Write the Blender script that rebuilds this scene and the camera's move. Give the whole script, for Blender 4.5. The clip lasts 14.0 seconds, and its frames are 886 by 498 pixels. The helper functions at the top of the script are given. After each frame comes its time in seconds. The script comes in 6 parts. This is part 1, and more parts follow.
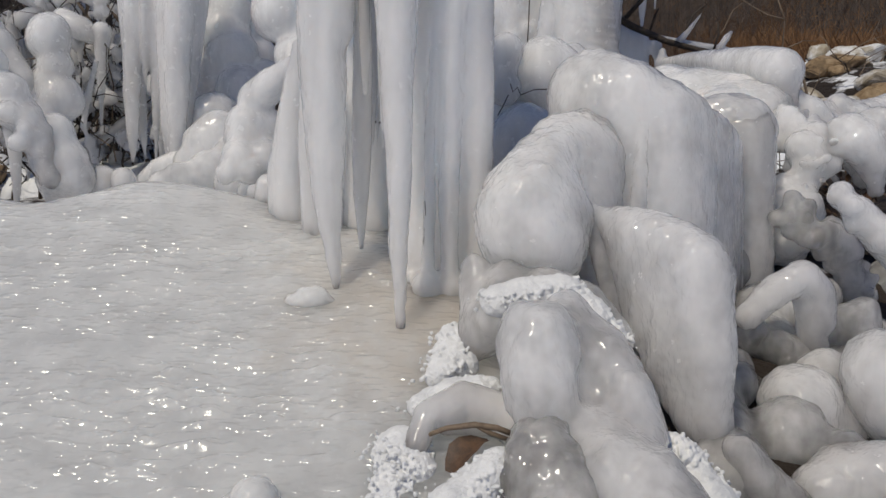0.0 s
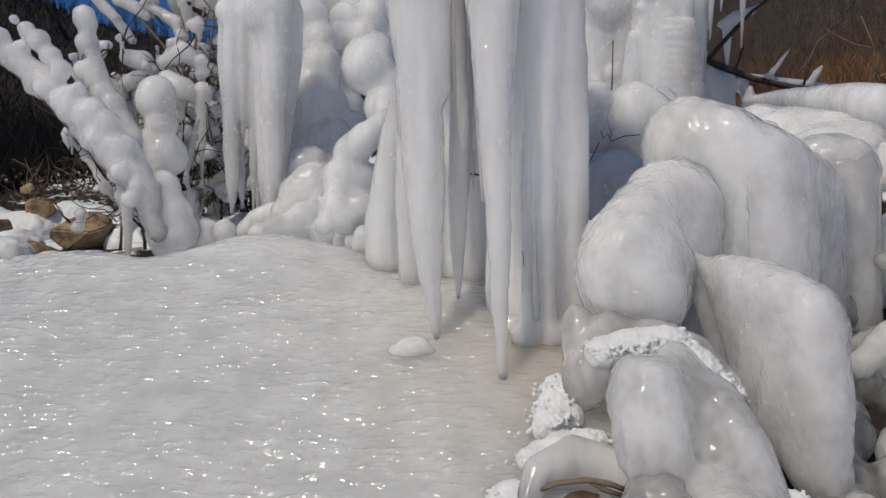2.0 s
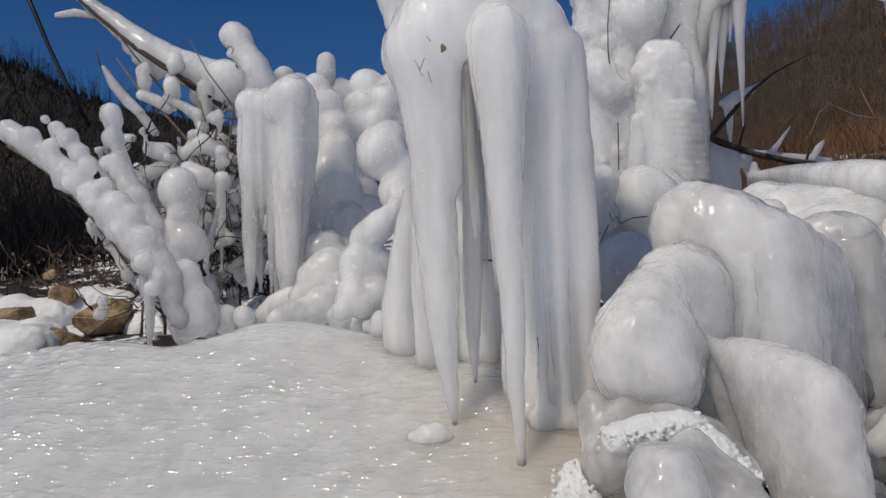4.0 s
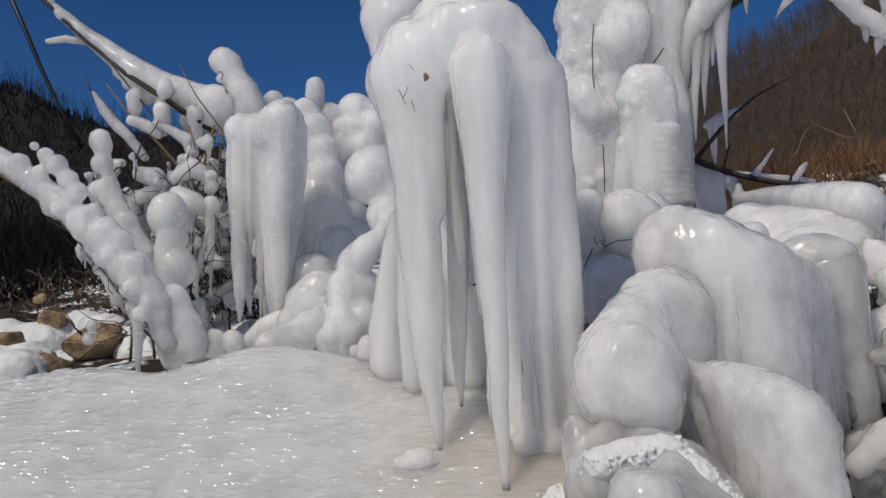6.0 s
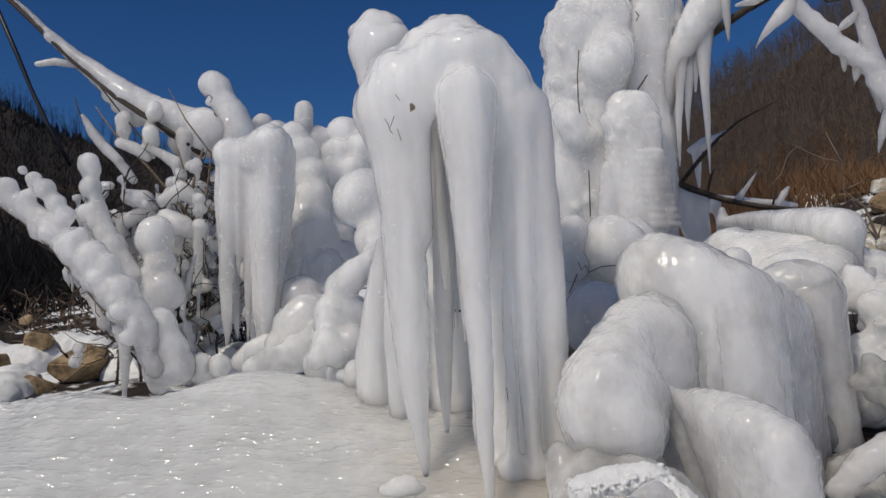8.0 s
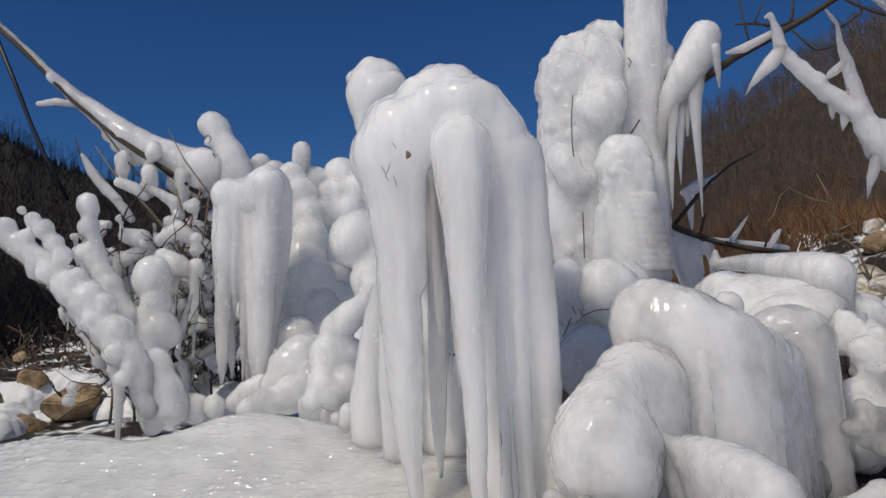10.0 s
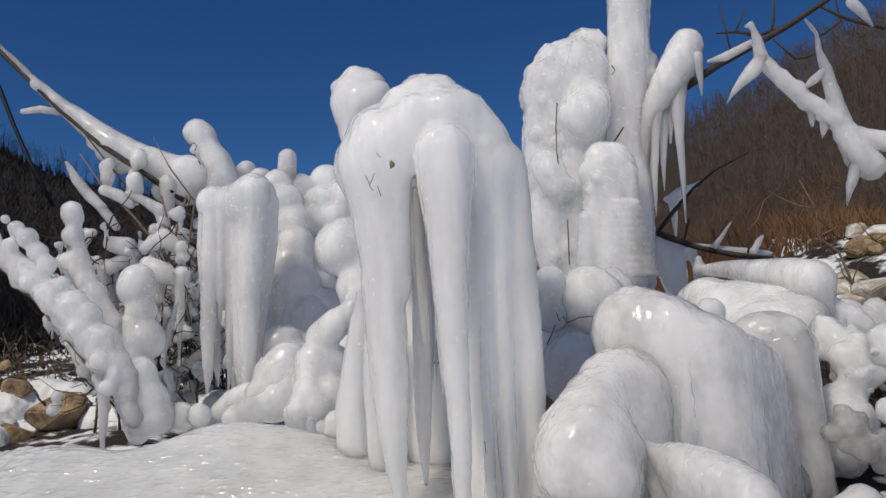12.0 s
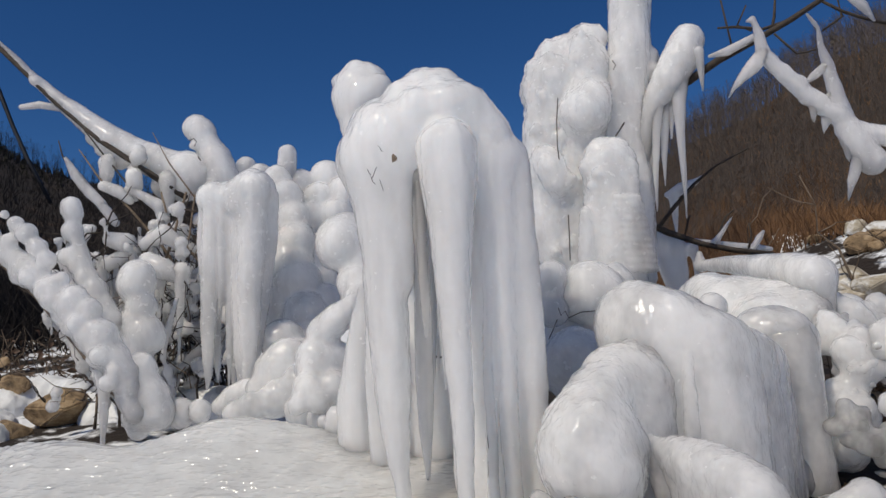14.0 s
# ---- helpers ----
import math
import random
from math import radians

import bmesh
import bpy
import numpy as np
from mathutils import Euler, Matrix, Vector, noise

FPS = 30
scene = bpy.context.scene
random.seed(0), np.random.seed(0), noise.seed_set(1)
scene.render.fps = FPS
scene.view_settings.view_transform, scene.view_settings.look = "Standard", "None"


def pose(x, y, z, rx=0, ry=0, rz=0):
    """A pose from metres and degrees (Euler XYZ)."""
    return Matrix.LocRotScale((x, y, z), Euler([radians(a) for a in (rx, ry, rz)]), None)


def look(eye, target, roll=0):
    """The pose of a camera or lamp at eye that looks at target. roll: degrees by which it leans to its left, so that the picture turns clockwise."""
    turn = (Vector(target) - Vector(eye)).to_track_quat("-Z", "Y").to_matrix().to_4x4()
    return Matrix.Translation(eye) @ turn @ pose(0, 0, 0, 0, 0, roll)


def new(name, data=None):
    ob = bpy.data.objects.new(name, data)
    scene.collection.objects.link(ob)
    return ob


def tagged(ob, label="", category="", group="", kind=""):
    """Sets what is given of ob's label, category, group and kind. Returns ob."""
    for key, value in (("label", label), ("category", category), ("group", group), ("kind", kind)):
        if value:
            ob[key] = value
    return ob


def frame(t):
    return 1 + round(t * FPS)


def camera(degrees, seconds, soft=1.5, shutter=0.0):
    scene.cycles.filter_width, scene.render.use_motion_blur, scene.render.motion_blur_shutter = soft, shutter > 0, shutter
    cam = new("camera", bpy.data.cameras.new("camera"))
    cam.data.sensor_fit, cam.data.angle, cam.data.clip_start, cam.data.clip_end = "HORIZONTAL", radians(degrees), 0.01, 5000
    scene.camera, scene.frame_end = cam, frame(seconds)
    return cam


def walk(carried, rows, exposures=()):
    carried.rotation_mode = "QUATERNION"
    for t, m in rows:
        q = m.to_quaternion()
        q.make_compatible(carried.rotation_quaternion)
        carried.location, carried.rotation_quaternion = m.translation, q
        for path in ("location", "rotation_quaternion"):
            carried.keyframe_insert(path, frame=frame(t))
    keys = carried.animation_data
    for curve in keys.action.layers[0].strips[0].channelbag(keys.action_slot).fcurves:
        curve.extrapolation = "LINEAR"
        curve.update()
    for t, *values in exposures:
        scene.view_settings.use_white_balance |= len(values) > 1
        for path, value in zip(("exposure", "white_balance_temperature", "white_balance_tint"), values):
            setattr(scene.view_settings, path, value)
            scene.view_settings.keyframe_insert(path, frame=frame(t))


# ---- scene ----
cam = camera(60.2, 14.0)
METRES, EYE, TILT, LEAN, TURN = 0.45, 0.6, -6.0, 0.0, 0.0
ROWS = [
    (0.0, 0.0, 0.0, 0.0, -0.0, 0.0, -0.0),
    (0.5, -0.145, 0.0381, -0.0228, 2.75, -0.18, -0.5),
    (1.0, -0.1999, 0.027, -0.0114, 5.04, -0.38, 0.08),
    (1.5, -0.1821, -0.0187, 0.0363, 5.54, 0.86, 0.57),
    (2.0, -0.1628, -0.089, 0.099, 5.37, 2.63, 0.78),
    (2.5, -0.1516, -0.1388, 0.1399, 5.68, 4.11, 1.32),
    (3.0, -0.1574, -0.175, 0.1628, 6.12, 5.56, 1.67),
    (3.5, -0.1618, -0.2082, 0.1838, 6.51, 6.87, 1.99),
    (6.0, -0.0893, -0.2834, 0.2384, 6.09, 9.21, 2.47),
    (6.5, -0.0653, -0.2789, 0.2372, 5.51, 9.06, 2.46),
    (7.0, -0.0582, -0.2776, 0.2399, 5.15, 8.98, 2.54),
    (7.5, -0.0638, -0.302, 0.2605, 5.21, 9.43, 2.43),
    (8.0, -0.0549, -0.3461, 0.2966, 5.32, 10.44, 2.57),
    (8.5, -0.046, -0.3668, 0.3199, 5.33, 11.38, 2.58),
    (11.0, -0.0201, -0.4357, 0.3654, 4.62, 13.24, 2.48),
    (11.5, 0.0088, -0.4369, 0.3694, 4.27, 13.09, 2.98),
    (12.0, -0.0029, -0.4511, 0.379, 4.19, 13.27, 2.76),
    (12.5, -0.0077, -0.4499, 0.3734, 4.17, 13.37, 2.86),
    (13.0, -0.0107, -0.441, 0.3679, 4.0, 13.21, 2.8),
    (13.5, -0.0231, -0.4433, 0.3691, 4.1, 13.2, 2.81),
    (14.0, -0.0343, -0.432, 0.3581, 4.05, 13.11, 2.82),
]
walk(cam, [(t, pose(0, 0, EYE, TILT, LEAN, TURN) @ pose(METRES * x, METRES * y, METRES * z, 90 + pitch, roll, yaw)) for t, x, y, z, yaw, pitch, roll in ROWS],
     exposures=((0.0, -0.06, 7080, 7), (1.5, -0.05, 7080, 7), (3.5, -0.03, 7080, 7), (7.0, -0.02, 7080, 7), (8.6, -0.02, 7080, 7), (11.0, 0.15, 7080, 7), (14.0, 0.15, 7080, 7)))


# ---- light ----
SUN_EL, SUN_AZ = 51.0, 215.0   # degrees; azimuth clockwise from +y
world = bpy.data.worlds.new("world")
scene.world = world
world.use_nodes = True
wt = world.node_tree
sky = wt.nodes.new("ShaderNodeTexSky")
sky.sky_type, sky.sun_disc = "NISHITA", False
sky.sun_elevation, sky.sun_rotation = radians(SUN_EL), radians(SUN_AZ)
sky.altitude, sky.air_density, sky.dust_density, sky.ozone_density = 3000, 1.0, 0.6, 6.0
deep = wt.nodes.new("ShaderNodeHueSaturation")
deep.inputs["Hue"].default_value = 0.508
deep.inputs["Saturation"].default_value = 1.22
wt.links.new(sky.outputs[0], deep.inputs["Color"])
wt.links.new(deep.outputs[0], wt.nodes["Background"].inputs[0])
wt.nodes["Background"].inputs[1].default_value = 0.064
lamp = bpy.data.lights.new("sun", "SUN")
lamp.energy, lamp.angle, lamp.color = 2.3, radians(0.5), (1.0, 0.95, 0.88)
sun = new("sun", lamp)
el, az = radians(SUN_EL), radians(SUN_AZ)
toward = Vector((math.sin(az) * math.cos(el), math.cos(az) * math.cos(el), math.sin(el)))
sun.matrix_world = look(toward * 30, (0, 0, 0))


# ---- materials ----
def material(name, base, rough=0.5, metal=0.0):
    m = bpy.data.materials.new(name)
    m.use_nodes = True
    b = m.node_tree.nodes["Principled BSDF"]
    b.inputs["Base Color"].default_value = (*base, 1)
    b.inputs["Roughness"].default_value = rough
    b.inputs["Metallic"].default_value = metal
    return m, b


def add_node(m, kind, **values):
    n = m.node_tree.nodes.new(kind)
    for key, value in values.items():
        n.inputs[key.replace("_", " ")].default_value = value
    return n


def noise_node(m, size, detail=4.0, stretch=(1, 1, 1), rough=0.55):
    """Noise in world metres: features about size across."""
    pos = m.node_tree.nodes.new("ShaderNodeNewGeometry")
    scale = m.node_tree.nodes.new("ShaderNodeVectorMath")
    scale.operation = "MULTIPLY"
    scale.inputs[1].default_value = stretch
    n = add_node(m, "ShaderNodeTexNoise", Scale=1 / size, Detail=detail, Roughness=rough)
    m.node_tree.links.new(pos.outputs["Position"], scale.inputs[0])
    m.node_tree.links.new(scale.outputs[0], n.inputs["Vector"])
    return n.outputs["Fac"]


def ramp(m, fac, *stops):
    r = m.node_tree.nodes.new("ShaderNodeValToRGB")
    els = r.color_ramp.elements
    while len(els) < len(stops):
        els.new(0.5)
    for e, (p, c) in zip(els, stops):
        e.position, e.color = p, (*c, 1)
    m.node_tree.links.new(fac, r.inputs[0])
    return r.outputs[0]


def blend(m, fac, a, b, how="MIX"):
    x = m.node_tree.nodes.new("ShaderNodeMix")
    x.data_type, x.blend_type = "RGBA", how
    for socket, v in ((x.inputs[0], fac), (x.inputs[6], a), (x.inputs[7], b)):
        if isinstance(v, bpy.types.NodeSocket):
            m.node_tree.links.new(v, socket)
        else:
            socket.default_value = v if isinstance(v, float) else (*v, 1)
    return x.outputs[2]


def bump(m, b, fac, strength, distance, after=None):
    n = add_node(m, "ShaderNodeBump", Strength=strength, Distance=distance)
    m.node_tree.links.new(fac, n.inputs["Height"])
    if after is not None:
        m.node_tree.links.new(after, n.inputs["Normal"])
    m.node_tree.links.new(n.outputs[0], b.inputs["Normal"])
    return n.outputs[0]


def grey(v):
    return (v, v, v)


def wet_skin(m, b, rough, dents, steep):
    """A thin film of melt water over the cloudy ice, with dents of its own."""
    b.inputs["Coat Weight"].default_value = 1.0
    b.inputs["Coat Roughness"].default_value = rough
    b.inputs["Coat IOR"].default_value = 1.33
    n = add_node(m, "ShaderNodeBump", Strength=1.0, Distance=steep)
    m.node_tree.links.new(dents, n.inputs["Height"])
    m.node_tree.links.new(n.outputs[0], b.inputs["Coat Normal"])


def ice_material(name, low, high, rough=0.14, clear=(0.0, 0.2), depth=0.6, dents=0.002, stretch=(1, 1, 0.35), patch=0.11, film=0.06):
    """Cloudy ice: light wanders inside it (depth: how far), clearer patches (clear: least and most), a wet skin."""
    m, b = material(name, high, rough)
    cloud = noise_node(m, patch, 4)
    streak = noise_node(m, 0.035, 5, stretch)
    fac = blend(m, 0.22, cloud, streak)
    m.node_tree.links.new(ramp(m, fac, (0.38, low), (0.60, high)), b.inputs["Base Color"])
    m.node_tree.links.new(ramp(m, noise_node(m, 0.03, 4), (0.35, grey(rough * 0.7)), (0.7, grey(rough * 2.0))), b.inputs["Roughness"])
    b.inputs["IOR"].default_value = 1.31
    b.inputs["Specular IOR Level"].default_value = 0.12
    b.inputs["Subsurface Weight"].default_value = 1.0
    b.inputs["Subsurface Radius"].default_value = (0.92, 1.0, 1.04)
    b.inputs["Subsurface Scale"].default_value = depth
    m.node_tree.links.new(ramp(m, noise_node(m, 0.12, 3, stretch), (0.40, grey(clear[0])), (0.66, grey(clear[1]))), b.inputs["Transmission Weight"])
    bump(m, b, noise_node(m, 0.04, 3, (1, 1, 0.6)), 0.3, 0.006)
    fine = ramp(m, noise_node(m, 0.013, 1, (1, 1, 0.6)), (0.45, grey(0)), (0.75, grey(1)))
    wet_skin(m, b, film, blend(m, 0.4, noise_node(m, 0.028, 2, (1, 1, 0.6)), fine), dents * 2)
    return m


ICE = ice_material("white_ice", (0.91, 0.912, 0.897), (0.955, 0.955, 0.937), 0.16, (0.02, 0.26), 0.30, 0.010)
CLEAR = ice_material("clear_ice", (0.915, 0.915, 0.899), (0.96, 0.96, 0.944), 0.14, (0.05, 0.22), 0.26, 0.0024, (1, 1, 0.2))
WET = ice_material("grey_wet_ice", (0.87, 0.868, 0.85), (0.945, 0.945, 0.927), 0.14, (0.08, 0.36), 0.45, 0.005, (1, 1, 0.7), 0.16)
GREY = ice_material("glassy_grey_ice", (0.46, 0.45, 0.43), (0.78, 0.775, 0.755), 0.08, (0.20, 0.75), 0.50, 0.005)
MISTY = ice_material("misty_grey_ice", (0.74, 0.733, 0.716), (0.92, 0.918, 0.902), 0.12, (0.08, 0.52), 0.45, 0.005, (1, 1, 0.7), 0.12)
FROST = ice_material("frosted_ice", (0.64, 0.635, 0.62), (0.78, 0.775, 0.76), 0.14, (0.0, 0.1), 0.07, 0.004)


def sheet_material():
    m = ice_material("ice_sheet", (0.60, 0.60, 0.59), (0.70, 0.70, 0.685), 0.16, (0.0, 0.05), 0.7)
    b = m.node_tree.nodes["Principled BSDF"]
    plain = b.inputs["Base Color"].links[0].from_socket
    place = m.node_tree.nodes.new("ShaderNodeNewGeometry")
    off = m.node_tree.nodes.new("ShaderNodeVectorMath")
    off.operation = "DISTANCE"
    off.inputs[1].default_value = (-0.06, 1.98, 0.25)
    m.node_tree.links.new(place.outputs["Position"], off.inputs[0])
    ragged = m.node_tree.nodes.new("ShaderNodeMath")
    ragged.operation = "MULTIPLY_ADD"
    m.node_tree.links.new(noise_node(m, 0.12, 5), ragged.inputs[0])
    ragged.inputs[1].default_value = 0.7
    m.node_tree.links.new(off.outputs["Value"], ragged.inputs[2])
    stain = ramp(m, ragged.outputs[0], (0.30, grey(0.8)), (0.85, grey(0.0)))
    m.node_tree.links.new(blend(m, stain, plain, (0.54, 0.47, 0.385)), b.inputs["Base Color"])
    b.inputs["Coat Roughness"].default_value = 0.17
    b.inputs["Coat IOR"].default_value = 1.45
    ripple = noise_node(m, 0.026, 1.0, (0.5, 1.1, 1))
    some = ramp(m, noise_node(m, 0.16, 4, (0.7, 1.2, 1), 0.6), (0.36, grey(0.1)), (0.52, grey(1)))
    dents = add_node(m, "ShaderNodeBump", Strength=1.0, Distance=0.011)
    m.node_tree.links.new(blend(m, 1.0, ramp(m, ripple, (0.48, grey(0)), (0.80, grey(1))), some, "MULTIPLY"), dents.inputs["Height"])
    m.node_tree.links.new(dents.outputs[0], b.inputs["Coat Normal"])
    bump(m, b, noise_node(m, 0.05, 3, (0.4, 1.3, 1)), 0.10, 0.008)
    return m


SHEET = sheet_material()


def snow_material():
    m, b = material("granular_snow", grey(0.88), 0.7)
    m.node_tree.links.new(ramp(m, noise_node(m, 0.05, 5), (0.3, (0.74, 0.745, 0.75)), (0.6, (0.88, 0.88, 0.875))), b.inputs["Base Color"])
    b.inputs["Subsurface Weight"].default_value = 0.25
    b.inputs["Subsurface Radius"].default_value = (1, 1, 1)
    b.inputs["Subsurface Scale"].default_value = 0.01
    bump(m, b, noise_node(m, 0.008, 6), 0.9, 0.006)
    return m


def speckled(name, size, rough, stops, relief=0.5, depth=0.004, stretch=(1, 1, 1)):
    m, b = material(name, grey(0.3), rough)
    m.node_tree.links.new(ramp(m, noise_node(m, size, 6, stretch, 0.65), *stops), b.inputs["Base Color"])
    bump(m, b, noise_node(m, size * 0.4, 5, stretch), relief, depth)
    return m


SNOW = snow_material()
WOOD = speckled("dark_bark", 0.02, 0.8, ((0.3, (0.022, 0.017, 0.014)), (0.7, (0.075, 0.056, 0.042))), 0.6, 0.002)
TWIG = speckled("dry_twig", 0.03, 0.75, ((0.3, (0.10, 0.07, 0.048)), (0.7, (0.27, 0.20, 0.14))), 0.4, 0.001)
STONE = speckled("brown_stone", 0.07, 0.85, ((0.3, (0.10, 0.068, 0.04)), (0.5, (0.30, 0.205, 0.115)), (0.7, (0.46, 0.34, 0.21))), 0.8, 0.012)
RUBBER = speckled("black_cable_sheath", 0.3, 0.5, ((0.3, (0.008, 0.009, 0.013)), (0.7, (0.02, 0.021, 0.026))), 0.1, 0.001)
DRYLEAF = speckled("dry_leaf", 0.02, 0.6, ((0.3, (0.045, 0.026, 0.016)), (0.7, (0.14, 0.075, 0.040))), 0.5, 0.002)


# ---- mesh kit ----
LATTICE = np.random.default_rng(5).random((32, 32, 32)).astype(np.float32)


def wobble(p, size, octaves=2):
    """Smooth value noise, -1 to 1, at the places p (n, 3); size: metres a feature, or three of them."""
    p = np.asarray(p, np.float32) / np.asarray(size, np.float32)
    out, gain, total = np.zeros(len(p), np.float32), 1.0, 0.0
    for _ in range(octaves):
        i = np.floor(p).astype(int)
        u = p - i
        u = u * u * (3 - 2 * u)
        acc = np.zeros(len(p), np.float32)
        for dx in (0, 1):
            for dy in (0, 1):
                for dz in (0, 1):
                    w = np.abs(1 - dx - u[:, 0]) * np.abs(1 - dy - u[:, 1]) * np.abs(1 - dz - u[:, 2])
                    acc += w * LATTICE[(i[:, 0] + dx) % 32, (i[:, 1] + dy) % 32, (i[:, 2] + dz) % 32]
        out += gain * (acc * 2 - 1)
        total += gain
        gain *= 0.5
        p = p * 2.03 + 11.7
    return out / total


def mesh_from(name, verts, faces, mat, smooth=True):
    me = bpy.data.meshes.new(name)
    me.from_pydata(verts, [], faces)
    me.materials.append(mat)
    if smooth:
        me.polygons.foreach_set("use_smooth", [True] * len(me.polygons))
    me.update()
    return me


def grid_mesh(name, verts, quads, mat, smooth=True):
    """A mesh from arrays of corners (n, 3) and quads (m, 4)."""
    me = bpy.data.meshes.new(name)
    me.vertices.add(len(verts))
    me.vertices.foreach_set("co", np.asarray(verts, np.float32).ravel())
    me.loops.add(quads.size)
    me.loops.foreach_set("vertex_index", quads.astype(np.int32).ravel())
    me.polygons.add(len(quads))
    me.polygons.foreach_set("loop_start", np.arange(0, quads.size, 4, dtype=np.int32))
    me.polygons.foreach_set("use_smooth", np.full(len(quads), smooth))
    me.materials.append(mat)
    me.update(calc_edges=True)
    return me


class Ice:
    """Balls and tapered rods that flow into one another, meshed as one skin."""

    def __init__(self, melt=0.03):
        self.melt, self.runs = melt, []

    def ball(self, x, y, z, r):
        self.runs.append(([(Vector((x, y, z)), Vector((x, y, z + 1e-4)), r, r)], self.melt))
        return self

    def rod(self, a, b):
        """From a to b, each x, y, z, radius."""
        return self.chain(a, b)

    def chain(self, *knots, melt=0.0):
        """One even limb through knots of x, y, z, radius; melt: how softly it joins the rest."""
        self.runs.append(([(Vector(a[:3]), Vector(b[:3]), a[3], b[3]) for a, b in zip(knots, knots[1:])], melt or self.melt))
        return self

    def drape(self, ridge, foot, taper=0.9, n=10, lean=(0.0, 0.0), melt=0.0):
        """A curtain: rods side by side that fall from a ridge of knots to the height foot."""
        pts = np.array(ridge, float)
        run = np.concatenate([[0], np.cumsum(np.linalg.norm(np.diff(pts[:, :3], axis=0), axis=1))])
        for t in np.linspace(0, run[-1], n):
            x, y, z, r = [np.interp(t, run, pts[:, i]) for i in range(4)]
            drop = z - foot
            self.chain((x, y, z, r), (x + lean[0] * drop, y + lean[1] * drop, foot, r * taper), melt=melt)
        return self

    def mesh(self, name, mat, h=0.008, waves=()):
        """h: the mesh's step. waves: (height, size) pairs of relief along the normals."""
        pad = self.melt + 3 * h
        ends = [(np.min([np.minimum(a, b) - max(r, s) for a, b, r, s in run], axis=0) - pad,
                 np.max([np.maximum(a, b) + max(r, s) for a, b, r, s in run], axis=0) + pad) for run, _ in self.runs]
        low = np.min([e[0] for e in ends], axis=0)
        high = np.max([e[1] for e in ends], axis=0)
        n = np.ceil((high - low) / h).astype(int) + 1
        axes = [(low[i] + h * np.arange(n[i])).astype(np.float32) for i in range(3)]
        field = np.full(tuple(n), 1.0, np.float32)
        for (run, melt), (first, last) in zip(self.runs, ends):
            lo = np.floor((first - low) / h).astype(int).clip(0)
            hi = np.minimum(np.ceil((last - low) / h).astype(int) + 1, n)
            x, y, z = np.meshgrid(*[axes[i][lo[i]:hi[i]] for i in range(3)], indexing="ij", sparse=True)
            dist = None
            for a, b, r, s in run:
                d = b - a
                t = (((x - a.x) * d.x + (y - a.y) * d.y + (z - a.z) * d.z) / d.length_squared).clip(0, 1)
                one = np.sqrt((x - a.x - t * d.x) ** 2 + (y - a.y - t * d.y) ** 2 + (z - a.z - t * d.z) ** 2) - (r + t * (s - r))
                dist = one if dist is None else np.minimum(dist, one)
            part_of = field[lo[0]:hi[0], lo[1]:hi[1], lo[2]:hi[2]]
            k = (melt - np.abs(part_of - dist)).clip(0)
            part_of[...] = np.minimum(part_of, dist) - k * k / (4 * melt)
        verts, quads = skin(field, low, h)
        me = grid_mesh(name, verts, quads, mat)
        if waves:
            nor = np.empty(len(verts) * 3, np.float32)
            me.vertex_normals.foreach_get("vector", nor)
            nor = nor.reshape(-1, 3)
            for height, size in waves:
                verts = verts + nor * (height * wobble(verts, size))[:, None]
            me.vertices.foreach_set("co", verts.astype(np.float32).ravel())
            me.update()
        return me


def skin(field, low, h):
    """The zero surface of a field of distances, as quads (surface nets)."""
    inside = field < 0
    n = np.array(field.shape) - 1
    corner = [(i, j, k) for i in (0, 1) for j in (0, 1) for k in (0, 1)]
    cut = lambda g, c: g[c[0]:c[0] + n[0], c[1]:c[1] + n[1], c[2]:c[2] + n[2]]
    count = sum(cut(inside, c).astype(np.int8) for c in corner)
    cells = np.argwhere((count > 0) & (count < 8))
    index = np.full(tuple(n), -1, np.int64)
    index[tuple(cells.T)] = np.arange(len(cells))
    total, hits = np.zeros((len(cells), 3)), np.zeros(len(cells))
    for a in corner:
        for axis in range(3):
            if a[axis]:
                continue
            b = list(a)
            b[axis] = 1
            fa, fb = field[tuple((cells + a).T)], field[tuple((cells + b).T)]
            cross = (fa < 0) != (fb < 0)
            t = np.where(cross, fa / np.where(cross, fa - fb, 1), 0)
            place = np.array(a, float) + np.eye(3)[axis] * t[:, None]
            total += place * cross[:, None]
            hits += cross
    verts = low + h * (cells + total / hits[:, None])
    quads = []
    for axis in range(3):
        u, v = (axis + 1) % 3, (axis + 2) % 3
        step = np.eye(3, dtype=int)
        lo = [slice(0, -1) if i == axis else slice(1, -1) for i in range(3)]
        up = [slice(1, None) if i == axis else slice(1, -1) for i in range(3)]
        a, b = inside[tuple(lo)], inside[tuple(up)]
        e = np.argwhere(a != b) + 1 - step[axis]
        ahead = inside[tuple(e.T)]
        ids = [index[tuple((e - du * step[u] - dv * step[v]).T)] for du, dv in ((1, 1), (0, 1), (0, 0), (1, 0))]
        q = np.stack(ids, 1)
        q[~ahead] = q[~ahead][:, ::-1]
        quads.append(q)
    return verts, np.concatenate(quads)


def part(name, me, parent, label=""):
    ob = new(name, me)
    ob.parent = parent
    return tagged(ob, label)


def thing(name, label, category, group=""):
    ob = new(name)
    ob.empty_display_size = 0.1
    return tagged(ob, label, category, group)


